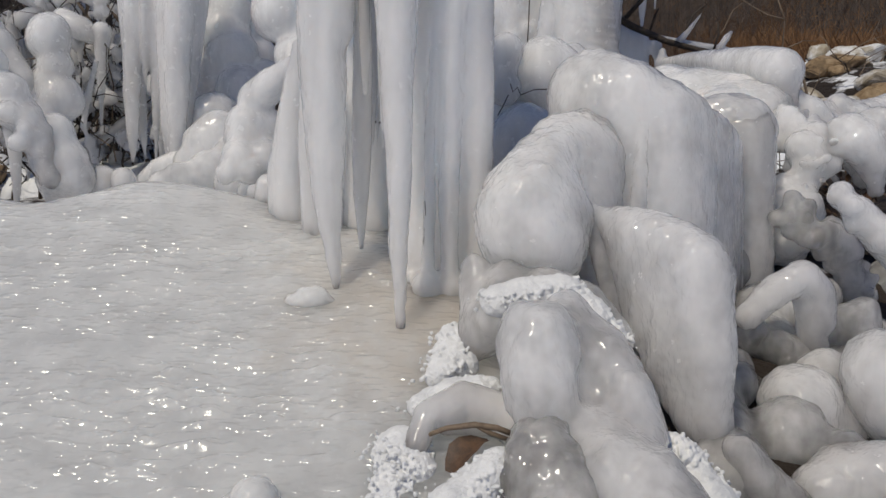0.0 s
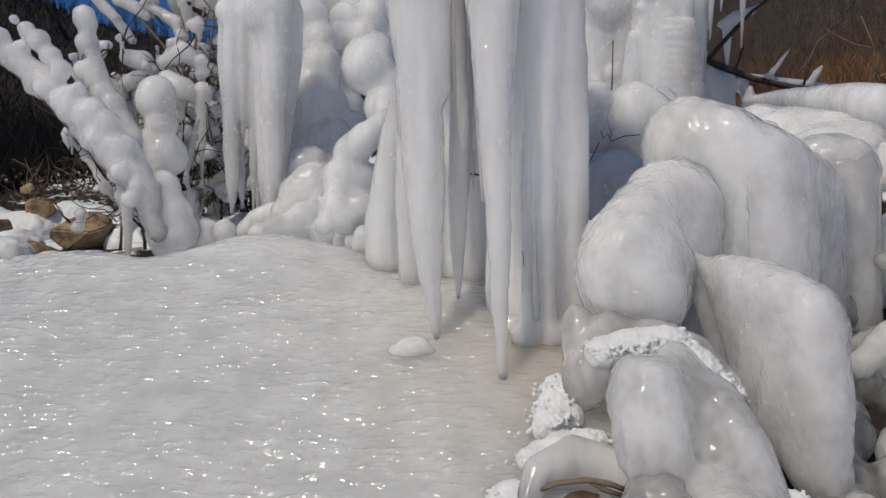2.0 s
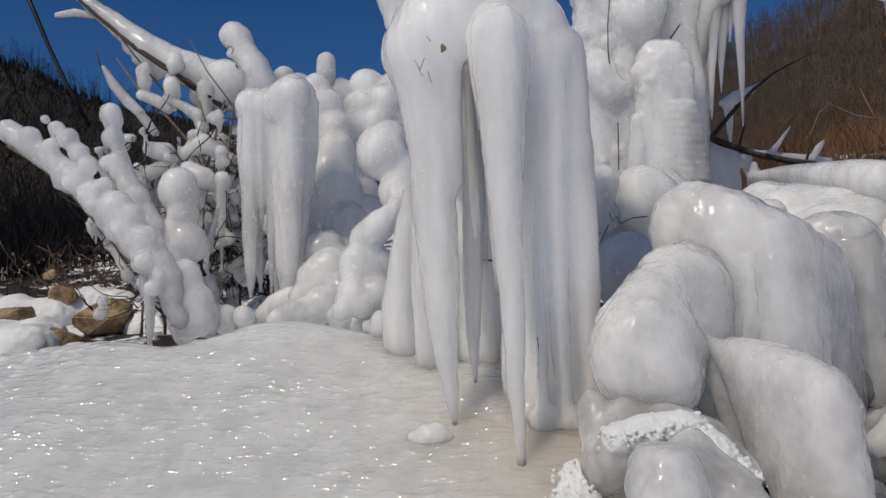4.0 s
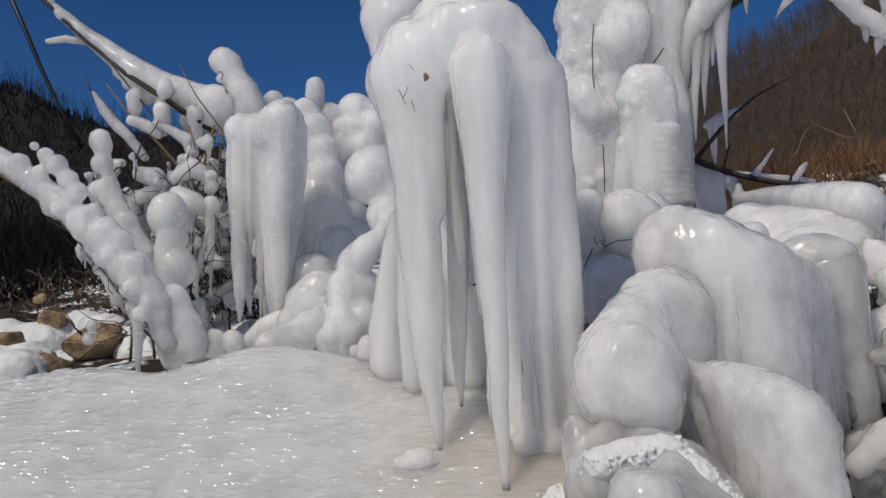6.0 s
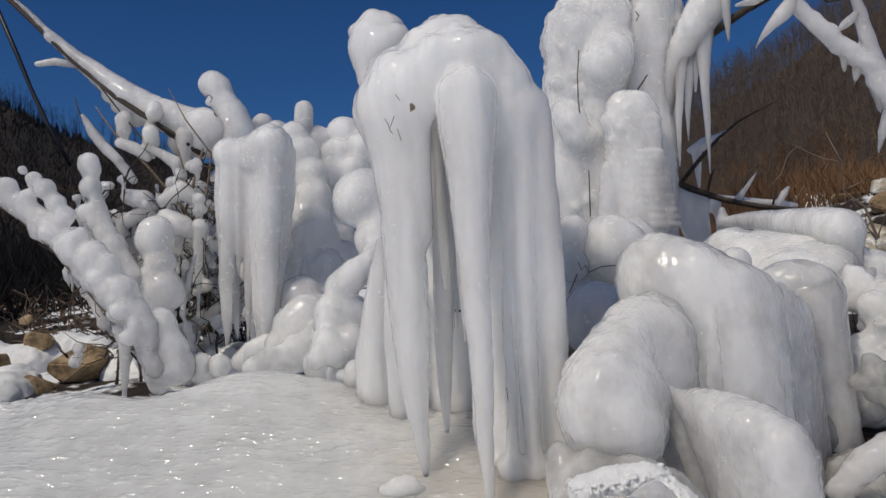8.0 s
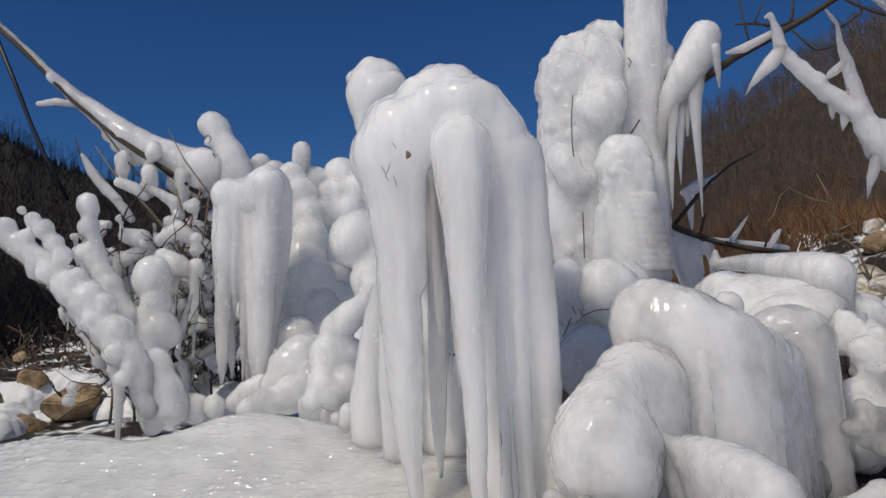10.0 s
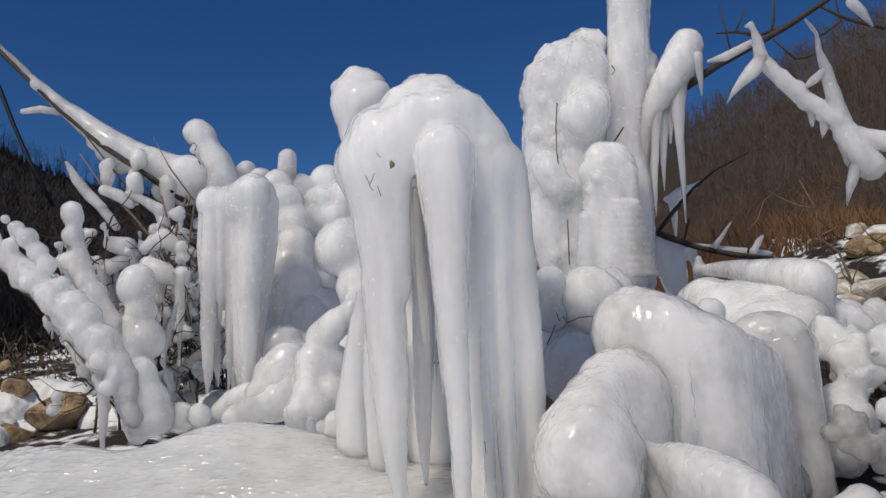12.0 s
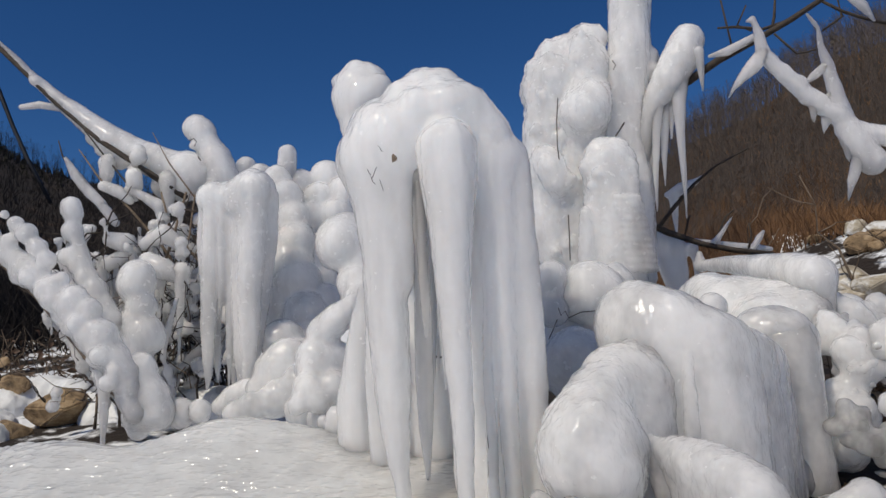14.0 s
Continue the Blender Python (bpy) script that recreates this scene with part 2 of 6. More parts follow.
def tube(name, knots, mat, sides=7):
    """A bent, tapering stick through knots of x, y, z, radius."""
    pts = [Vector(k[:3]) for k in knots]
    verts, faces = [], []
    for i, p in enumerate(pts):
        d = (pts[min(i + 1, len(pts) - 1)] - pts[max(i - 1, 0)]).normalized()
        side = d.cross(Vector((0.31, 0.2, 0.93))).normalized()
        other = d.cross(side)
        for j in range(sides):
            a = 2 * math.pi * j / sides
            verts.append(p + (side * math.cos(a) + other * math.sin(a)) * knots[i][3])
    for i in range(len(pts) - 1):
        for j in range(sides):
            k = (j + 1) % sides
            faces.append((i * sides + j, i * sides + k, (i + 1) * sides + k, (i + 1) * sides + j))
    faces += [tuple(range(sides))[::-1], tuple(range((len(pts) - 1) * sides, len(pts) * sides))]
    return mesh_from(name, verts, faces, mat)


def bent(a, b, r0, r1, rng, crook=0.08, steps=5):
    """Knots of a crooked stick from a to b."""
    a, b = Vector(a), Vector(b)
    length = (b - a).length
    out = []
    for i in range(steps + 1):
        t = i / steps
        off = Vector([rng.uniform(-1, 1) for _ in range(3)]) * crook * length * (0 if i in (0, steps) else 0.5)
        p = a.lerp(b, t) + off
        out.append((p.x, p.y, p.z, r0 + (r1 - r0) * t))
    return out


def hash_rng(seed):
    return random.Random(seed)


def lump(top, x, y, z, r, mat=None, name="ball"):
    """One ice ball of a heap, a little out of round."""
    f = Ice(0.01).ball(x, y, z, r)
    return part(name, f.mesh(name, mat or ICE, max(r / 11, 0.006), ((0.09 * r, 0.9 * r), (0.03 * r, 0.35 * r))), top)


def blades(name, roots, tips, widths, mat):
    """Many thin three-sided blades from roots to tips, as one mesh."""
    roots, tips, widths = np.asarray(roots), np.asarray(tips), np.asarray(widths)
    d = tips - roots
    side = np.cross(d, np.array([0.3, 0.7, 0.2]))
    side /= np.linalg.norm(side, axis=1)[:, None] + 1e-9
    other = np.cross(d / (np.linalg.norm(d, axis=1)[:, None] + 1e-9), side)
    w = widths[:, None] / 2
    n = len(roots)
    verts = np.concatenate([roots + side * w, roots - side * w * 0.5 + other * w, roots - side * w * 0.5 - other * w, tips])
    i = np.arange(n)
    faces = np.concatenate([np.stack([i, i + n, i + 3 * n], 1), np.stack([i + n, i + 2 * n, i + 3 * n], 1), np.stack([i + 2 * n, i, i + 3 * n], 1)])
    return mesh_from(name, verts.tolist(), faces.tolist(), mat, False)


def boulder(name, mat, size, rng, cuts=22):
    """A faceted stone with worn edges, about its own middle."""
    bm = bmesh.new()
    for _ in range(cuts):
        v = Vector([rng.gauss(0, 1) for _ in range(3)]).normalized() * rng.uniform(0.85, 1.05)
        bm.verts.new((v.x * size[0], v.y * size[1], v.z * size[2]))
    hull = bmesh.ops.convex_hull(bm, input=bm.verts)
    bmesh.ops.delete(bm, geom=[g for g in hull["geom_interior"] if isinstance(g, bmesh.types.BMVert)], context="VERTS")
    bmesh.ops.bevel(bm, geom=list(bm.edges), offset=min(size) * 0.07, segments=2, affect="EDGES")
    bmesh.ops.triangulate(bm, faces=list(bm.faces))
    bmesh.ops.subdivide_edges(bm, edges=list(bm.edges), cuts=1, use_grid_fill=True)
    pts = np.array([v.co for v in bm.verts])
    shift = wobble(pts + rng.uniform(0, 9), min(size) * 0.5, 3) * min(size) * 0.07
    for v, s in zip(bm.verts, shift):
        v.co += v.co.normalized() * float(s)
    me = bpy.data.meshes.new(name)
    bm.to_mesh(me)
    bm.free()
    me.materials.append(mat)
    return me


def knobs(f, line, n, small, large, rng, spread=1.0):
    """Strew n little ice knobs over the rods of a line of knots."""
    for _ in range(n):
        i = rng.randint(0, len(line) - 2)
        t = rng.random()
        a, b = line[i], line[i + 1]
        c = Vector(a[:3]).lerp(Vector(b[:3]), t)
        r = a[3] + (b[3] - a[3]) * t
        d = Vector([rng.gauss(0, 1) for _ in range(3)]).normalized()
        c = c + d * r * spread
        f.ball(c.x, c.y, c.z, rng.uniform(small, large))
    return f


# ---- the ground, the far hills and the ice sheet ----
def smooth(a, b, t):
    t = np.clip((t - a) / (b - a), 0, 1)
    return t * t * (3 - 2 * t)


def ground_height(x, y):
    r, turn = np.hypot(x, y), np.degrees(np.arctan2(x, y))
    near = np.interp(y, [-6, 0.3, 0.9, 2.6, 4.3, 9, 12], [-0.75, -0.62, -0.4, 0.28, 0.45, 1.45, 1.8])
    near = near + 0.55 * smooth(1.8, 3.4, x) * smooth(4.2, 6.2, y)
    near = near - 0.25 * smooth(0.9, 2.4, x) * smooth(3.6, 2.2, y)
    crest = np.interp(turn, [-180, -90, -50, -34.5, -32.5, -30.7, -20, 0, 9, 13, 15.4, 19.2, 22.3, 24.6, 28, 40, 90, 180], [7, 9, 17, 14.9, 13.6, 13.0, 11, 9, 10.5, 12.2, 13.4, 14.5, 16.1, 17.1, 17.7, 21, 12, 7])
    far = 0.6 + np.minimum(r, 70) * np.tan(np.radians(crest)) * smooth(4, 62, r) ** 0.8
    far = far * (1 - smooth(75, 260, r))
    z = near + (far - near) * smooth(7.5, 20, r)
    p = np.stack([x, y, 0 * x], -1).reshape(-1, 3)
    bumps = 0.05 * wobble(p, 0.5, 3) * smooth(300, 40, r).ravel() + 0.7 * wobble(p, 14, 3) * smooth(14, 45, r).ravel()
    return z + bumps.reshape(x.shape)


def scrub_material():
    m, b = material("scrub_and_snow_ground", grey(0.2), 0.95)
    soil = ramp(m, noise_node(m, 1.1, 8), (0.3, (0.012, 0.009, 0.007)), (0.55, (0.025, 0.016, 0.011)), (0.75, (0.060, 0.033, 0.018)))
    patch = noise_node(m, 0.55, 7, rough=0.65)
    dist = m.node_tree.nodes.new("ShaderNodeNewGeometry")
    xyz = m.node_tree.nodes.new("ShaderNodeVectorMath")
    xyz.operation = "LENGTH"
    m.node_tree.links.new(dist.outputs["Position"], xyz.inputs[0])
    span = add_node(m, "ShaderNodeMapRange", From_Min=8.5, From_Max=12.0, To_Min=0.13, To_Max=-0.6)
    m.node_tree.links.new(xyz.outputs["Value"], span.inputs["Value"])
    more = m.node_tree.nodes.new("ShaderNodeMath")
    m.node_tree.links.new(patch, more.inputs[0])
    m.node_tree.links.new(span.outputs[0], more.inputs[1])
    hollow = m.node_tree.nodes.new("ShaderNodeVectorMath")
    hollow.operation = "DISTANCE"
    hollow.inputs[1].default_value = (1.6, 2.7, 0.2)
    m.node_tree.links.new(dist.outputs["Position"], hollow.inputs[0])
    bare = add_node(m, "ShaderNodeMapRange", From_Min=1.7, From_Max=2.3, To_Min=-0.5, To_Max=0.0)
    m.node_tree.links.new(hollow.outputs["Value"], bare.inputs["Value"])
    less = m.node_tree.nodes.new("ShaderNodeMath")
    m.node_tree.links.new(more.outputs[0], less.inputs[0])
    m.node_tree.links.new(bare.outputs[0], less.inputs[1])
    split = m.node_tree.nodes.new("ShaderNodeSeparateXYZ")
    m.node_tree.links.new(dist.outputs["Position"], split.inputs[0])
    east = add_node(m, "ShaderNodeMapRange", From_Min=1.0, From_Max=2.4, To_Min=0.0, To_Max=-0.10)
    m.node_tree.links.new(split.outputs[0], east.inputs["Value"])
    last = m.node_tree.nodes.new("ShaderNodeMath")
    m.node_tree.links.new(less.outputs[0], last.inputs[0])
    m.node_tree.links.new(east.outputs[0], last.inputs[1])
    # unseen full snow behind the camera, added to bounce light onto the ice
    bounce_snow = add_node(m, "ShaderNodeMapRange", From_Min=0.9, From_Max=-0.3, To_Min=0.0, To_Max=0.9)
    m.node_tree.links.new(split.outputs[1], bounce_snow.inputs["Value"])
    west = add_node(m, "ShaderNodeMapRange", From_Min=-1.2, From_Max=-2.2, To_Min=0.0, To_Max=-0.10)
    m.node_tree.links.new(split.outputs[0], west.inputs["Value"])
    worn = m.node_tree.nodes.new("ShaderNodeMath")
    m.node_tree.links.new(last.outputs[0], worn.inputs[0])
    m.node_tree.links.new(west.outputs[0], worn.inputs[1])
    field = m.node_tree.nodes.new("ShaderNodeMath")
    m.node_tree.links.new(worn.outputs[0], field.inputs[0])
    m.node_tree.links.new(bounce_snow.outputs[0], field.inputs[1])
    cover = ramp(m, field.outputs[0], (0.53, grey(0)), (0.59, grey(1)))
    m.node_tree.links.new(blend(m, cover, soil, (0.86, 0.87, 0.89)), b.inputs["Base Color"])
    bump(m, b, noise_node(m, 0.06, 8), 0.8, 0.03)
    return m


def build_ground():
    radii = np.concatenate([np.linspace(0, 9, 90), np.geomspace(9.15, 4000, 90)])
    turns = np.radians(np.arange(0, 360, 1.5))
    rr, tt = np.meshgrid(radii, turns, indexing="ij")
    x, y = rr * np.sin(tt), rr * np.cos(tt)
    z = ground_height(x, y)
    verts = np.stack([x, y, z], -1).reshape(-1, 3)
    n, m = x.shape
    i, j = np.meshgrid(np.arange(n - 1), np.arange(m), indexing="ij")
    k = (j + 1) % m
    quads = np.stack([i * m + j, i * m + k, (i + 1) * m + k, (i + 1) * m + j], -1).reshape(-1, 4)[:, ::-1]
    ob = new("ground", grid_mesh("ground", verts, quads, scrub_material()))
    tagged(ob, "snow-patched brown hillside with dry scrub and bare slopes", "ground", kind="structure")


build_ground()


def sheet_height(x, y):
    """The frozen flow: a tilted sheet with a rounded rim at the back and a spill at one side."""
    z = 0.165 + 0.43 * (y - 1.85) + 0.035 * smooth(-0.4, -1.2, x)
    z = z + 0.045 * np.exp(-((x + 0.95) / 0.28) ** 2 - ((y - 2.62) / 0.25) ** 2)
    z = z - 0.05 * smooth(-0.75, -0.25, x) * smooth(2.25, 2.7, y)
    rim = 2.56 - 0.10 * smooth(-1.0, -1.9, x) - 0.08 * np.exp(-((x + 1.35) / 0.18) ** 2)
    z = z - 1.5 * np.clip(y - rim, 0, None) ** 1.7
    z = z + 0.03 * smooth(-1.2, -1.6, x) - 0.14 * smooth(-1.6, -3.0, x) - 0.7 * np.clip(-2.3 - x, 0, None) ** 2
    z = z - 0.12 * smooth(0.10, 0.45, x + 0.28 * (y - 1.6)) * smooth(2.3, 1.7, y)
    z = z - 0.6 * smooth(1.0, 0.5, y) - 0.5 * smooth(0.32, 0.66, x) - 0.5 * smooth(-2.9, -3.4, x)
    return z


def build_sheet():
    step_x, step_y = 0.006, 0.0045
    xs, ys = np.arange(-3.4, 0.66, step_x), np.arange(0.55, 3.1, step_y)
    x, y = np.meshgrid(xs, ys, indexing="ij")
    z = sheet_height(x, y)
    p = np.stack([x, y, 0 * x], -1).reshape(-1, 3)
    warp = 0.05 * wobble(p, 0.4, 2)
    q = p.copy()
    q[:, 1] += warp
    step = wobble(q, (0.30, 0.035, 1), 2) * (0.35 + 0.65 * smooth(1.5, 2.4, y).ravel())
    relief = 0.0024 * step + 0.010 * wobble(p, 0.22, 2) + 0.0006 * wobble(p + 3.3, (0.045, 0.03, 1), 2)
    z = z + relief.reshape(z.shape)
    rng = np.random.default_rng(15)
    n = 9000
    at = np.stack([rng.uniform(-2.4, 0.2, n), rng.uniform(1.2, 2.58, n), np.zeros(n)], 1)
    kept = at[wobble(at, (0.28, 0.15, 1), 2) + rng.normal(0, 0.2, n) > 0.40]
    for cx, cy, _ in kept:
        wide, deep = rng.uniform(0.012, 0.048), rng.uniform(0.007, 0.013)
        rise = deep * rng.uniform(0.25, 0.5)
        i0, i1 = int((cx - wide + 3.4) / step_x), int((cx + wide + 3.4) / step_x) + 2
        j0, j1 = int((cy - deep - 0.55) / step_y), int((cy + deep - 0.55) / step_y) + 2
        u, v = (x[i0:i1, j0:j1] - cx) / wide, (y[i0:i1, j0:j1] - cy) / deep
        z[i0:i1, j0:j1] += rise * np.clip(1 - u * u - v * v, 0, None)
    verts = np.stack([x, y, z], -1).reshape(-1, 3)
    n, m = x.shape
    i, j = np.meshgrid(np.arange(n - 1), np.arange(m - 1), indexing="ij")
    quads = np.stack([i * m + j, (i + 1) * m + j, (i + 1) * m + j + 1, i * m + j + 1], -1).reshape(-1, 4)
    rim = np.concatenate([np.arange(m), np.arange(1, n) * m + m - 1, (n - 1) * m + np.arange(m - 2, -1, -1), np.arange(n - 2, 0, -1) * m])
    count, k = len(verts), len(rim)
    low = verts[rim] * [1, 1, 0] + [0, 0, -1.2]
    verts = np.concatenate([verts, low, [[-1.4, 1.8, -1.2]]])
    a, b = np.arange(k), (np.arange(k) + 1) % k
    skirt = np.stack([rim[a], rim[b], count + b, count + a], -1)
    half = a[::2]
    under = np.stack([count + half, count + (half + 1) % k, count + (half + 2) % k, np.full(len(half), count + k)], -1)
    quads = np.concatenate([quads, skirt, under])
    ob = new("ice_floor", grid_mesh("ice_floor", verts, quads, SHEET))
    tagged(ob, "sloping sheet of milky wet ice with fine frozen ripples", "ice sheet", kind="structure")


build_sheet()


# ---- the tall ice column ----
def build_column():
    rng = hash_rng(17)
    top = thing("ice_column", "tall grey-white ice column with a lumpy hood and hanging icicles", "ice column")
    f = Ice(0.05)
    f.ball(-0.291, 2.160, 1.416, 0.139)
    f.ball(-0.126, 2.260, 1.449, 0.170)
    f.ball(0.001, 2.220, 1.345, 0.108)
    f.ball(-0.198, 2.260, 1.550, 0.115)
    f.ball(-0.363, 2.150, 1.376, 0.089)
    f.ball(-0.338, 2.170, 1.477, 0.072)
    f.ball(-0.067, 2.200, 1.456, 0.108)
    f.ball(0.052, 2.240, 1.290, 0.065)
    f.ball(-0.193, 2.180, 1.609, 0.051)
    f.ball(-0.120, 2.170, 1.600, 0.047)
    f.ball(-0.251, 2.140, 1.563, 0.046)
    f.ball(-0.035, 2.140, 1.509, 0.053)
    f.ball(-0.073, 2.130, 1.542, 0.046)
    f.ball(0.031, 2.160, 1.434, 0.053)
    f.ball(-0.150, 2.120, 1.557, 0.042)
    f.ball(0.078, 2.180, 1.348, 0.046)
    f.ball(-0.198, 2.080, 1.512, 0.045)
    f.ball(-0.111, 2.080, 1.514, 0.038)
    f.chain((-0.012, 2.200, 1.323, 0.111), (-0.004, 2.230, 1.146, 0.129), (-0.005, 2.260, 0.860, 0.140), (-0.012, 2.270, 0.577, 0.142), (-0.035, 2.270, 0.118, 0.139))
    f.chain((0.067, 2.280, 1.279, 0.066), (0.084, 2.300, 1.094, 0.063), (0.087, 2.320, 0.856, 0.059), (0.042, 2.330, 0.099, 0.060))
    f.chain((-0.177, 2.420, 1.225, 0.117), (-0.202, 2.500, 0.879, 0.115), (-0.238, 2.560, 0.313, 0.114))
    f.chain((-0.377, 2.150, 1.352, 0.085), (-0.355, 2.150, 1.210, 0.063), (-0.341, 2.150, 1.050, 0.056), (-0.337, 2.160, 0.876, 0.059))
    f.chain((-0.283, 2.130, 1.326, 0.081), (-0.281, 2.130, 1.149, 0.052), (-0.286, 2.130, 0.975, 0.041))
    f.melt = 0.018
    for i in range(34):
        turn, up = rng.uniform(2.6, 6.9), rng.uniform(0.35, 1.45)
        f.ball(-0.13 + 0.235 * math.cos(turn) * math.cos(up), 2.24 + 0.20 * math.sin(turn) * math.cos(up), 1.30 + 0.215 * math.sin(up), rng.uniform(0.022, 0.042))
    f.chain((-0.355, 2.150, 1.210, 0.058), (-0.340, 2.145, 1.049, 0.061), (-0.330, 2.140, 0.875, 0.065), (-0.323, 2.130, 0.705, 0.056), (-0.319, 2.110, 0.541, 0.045), (-0.314, 2.100, 0.443, 0.030), (-0.305, 2.100, 0.365, 0.022), (-0.299, 2.100, 0.302, 0.013), (-0.297, 2.100, 0.264, 0.005), melt=0.012)
    f.chain((-0.117, 2.078, 1.363, 0.094), (-0.117, 2.063, 1.259, 0.084), (-0.117, 2.043, 1.123, 0.065), (-0.119, 2.021, 0.989, 0.054), (-0.119, 2.004, 0.858, 0.046), (-0.115, 1.982, 0.731, 0.038), (-0.112, 1.970, 0.577, 0.032), (-0.115, 1.955, 0.411, 0.023), (-0.113, 1.945, 0.309, 0.019), (-0.112, 1.94, 0.31, 0.02), (-0.11, 1.935, 0.223, 0.015), (-0.109, 1.93, 0.165, 0.011), (-0.109, 1.93, 0.115, 0.005), melt=0.006)
    f.chain((0.037, 2.13, 1.259, 0.016), (0.029, 2.13, 1.05, 0.023), (0.022, 2.13, 0.795, 0.026), (0.018, 2.12, 0.548, 0.028), (0.017, 2.11, 0.389, 0.025), (0.019, 2.11, 0.31, 0.026), (0.016, 2.11, 0.216, 0.029), melt=0.016)
    f.chain((0.112, 2.16, 1.314, 0.02), (0.108, 2.17, 1.05, 0.03), (0.108, 2.18, 0.791, 0.034), (0.102, 2.18, 0.522, 0.037), (0.097, 2.18, 0.357, 0.04), (0.09, 2.18, 0.196, 0.044), melt=0.02)
    f.chain((-0.022, 2.12, 1.104, 0.008), (-0.03, 2.12, 0.865, 0.013), (-0.037, 2.12, 0.633, 0.015), (-0.038, 2.11, 0.439, 0.015), (-0.043, 2.11, 0.312, 0.018), (-0.047, 2.11, 0.218, 0.021), melt=0.012)
    f.chain((-0.302, 2.1, 1.276, 0.023), (-0.303, 2.1, 1.067, 0.026), (-0.309, 2.1, 0.813, 0.026), (-0.311, 2.1, 0.614, 0.02), (-0.309, 2.1, 0.5, 0.008), melt=0.02)
    for x, y, r in ((-0.09, 2.17, 0.045), (-0.04, 2.12, 0.055), (0.03, 2.13, 0.055), (0.09, 2.17, 0.055), (0.12, 2.25, 0.06)):
        f.ball(x, y, float(sheet_height(np.array([x]), np.array([y]))[0]) - 0.02, r)
    part("body", f.mesh("body", CLEAR, 0.006, ((0.005, (0.05, 0.05, 0.08)), (0.005, (0.030, 0.030, 0.9)), (0.002, 0.022))), top, "lumpy hood over a smooth grey curtain of ice, with long icicles")
    f = Ice(0.05)
    f.chain((-0.456, 2.460, 0.987, 0.020), (-0.452, 2.480, 0.893, 0.051), (-0.482, 2.520, 0.737, 0.064), (-0.510, 2.550, 0.579, 0.072), (-0.505, 2.560, 0.363, 0.083))
    f.chain((-0.387, 2.360, 0.885, 0.045), (-0.403, 2.400, 0.661, 0.049), (-0.407, 2.420, 0.400, 0.041))
    part("wing", f.mesh("wing", CLEAR, 0.007, ((0.004, (0.03, 0.03, 0.2)),)), top, "translucent wing of ice at the foot")
    f = Ice(0.03)
    f.ball(-0.445, 2.5, 1.745, 0.071)
    f.ball(-0.403, 2.5, 1.746, 0.066)
    f.ball(-0.476, 2.48, 1.723, 0.057)
    f.ball(-0.49, 2.48, 1.682, 0.05)
    f.ball(-0.426, 2.46, 1.681, 0.068)
    f.ball(-0.374, 2.46, 1.698, 0.053)
    f.ball(-0.459, 2.46, 1.641, 0.053)
    f.ball(-0.52, 2.5, 1.755, 0.023)
    f.ball(-0.35, 2.44, 1.716, 0.026)
    f.ball(-0.456, 2.48, 1.799, 0.023)
    f.chain((-0.480, 2.500, 1.657, 0.054), (-0.455, 2.450, 1.535, 0.048), (-0.411, 2.400, 1.437, 0.059))
    part("knob", f.mesh("knob", CLEAR, 0.008, ((0.004, 0.05), (0.002, 0.02))), top, "rounded ice knob leaning outward")
    for drop in (
        Ice(0.01).chain((-0.216, 2.160, 1.447, 0.011), (-0.212, 2.090, 1.295, 0.021), (-0.215, 2.110, 1.107, 0.022), (-0.227, 2.200, 0.871, 0.028), (-0.238, 2.260, 0.695, 0.030), (-0.245, 2.290, 0.517, 0.023), (-0.247, 2.300, 0.358, 0.007)),
        Ice(0.01).chain((-0.159, 2.020, 1.241, 0.007), (-0.163, 2.010, 1.040, 0.008), (-0.160, 2.010, 0.861, 0.010), (-0.156, 2.010, 0.732, 0.008), (-0.156, 2.010, 0.653, 0.003)),
        Ice(0.01).chain((-0.202, 2.300, 1.132, 0.019), (-0.210, 2.320, 0.874, 0.017), (-0.212, 2.330, 0.727, 0.007), (-0.214, 2.330, 0.655, 0.003)),
    ):
        part("icicle", drop.mesh("icicle", CLEAR, 0.005, ((0.0015, (0.03, 0.03, 0.15)),)), top, "tapering milky icicle")
    for ks in (
        [(-0.328, 2.030, 1.314, 0.001), (-0.336, 2.030, 1.294, 0.001), (-0.343, 2.030, 1.280, 0.001)],
        [(-0.354, 2.020, 1.306, 0.001), (-0.346, 2.020, 1.290, 0.001), (-0.339, 2.020, 1.268, 0.001), (-0.332, 2.020, 1.260, 0.001)],
        [(-0.320, 2.030, 1.275, 0.001), (-0.314, 2.030, 1.254, 0.001), (-0.311, 2.030, 1.241, 0.001)],
        [(-0.321, 2.030, 1.401, 0.001), (-0.320, 2.030, 1.378, 0.001), (-0.309, 2.030, 1.360, 0.001)],
        [(-0.017, 2.120, 1.372, 0.002), (-0.006, 2.120, 1.384, 0.003), (0.002, 2.120, 1.396, 0.002)],
        [(-0.050, 2.100, 0.512, 0.001), (-0.047, 2.100, 0.464, 0.002), (-0.053, 2.100, 0.400, 0.001), (-0.051, 2.100, 0.353, 0.001)],
        [(-0.222, 2.350, 0.764, 0.004), (-0.212, 2.350, 0.742, 0.004), (-0.172, 2.350, 0.736, 0.003)],
    ):
        part("twig", tube("twig", ks, WOOD, 5), top, "dark twig frozen into the ice")
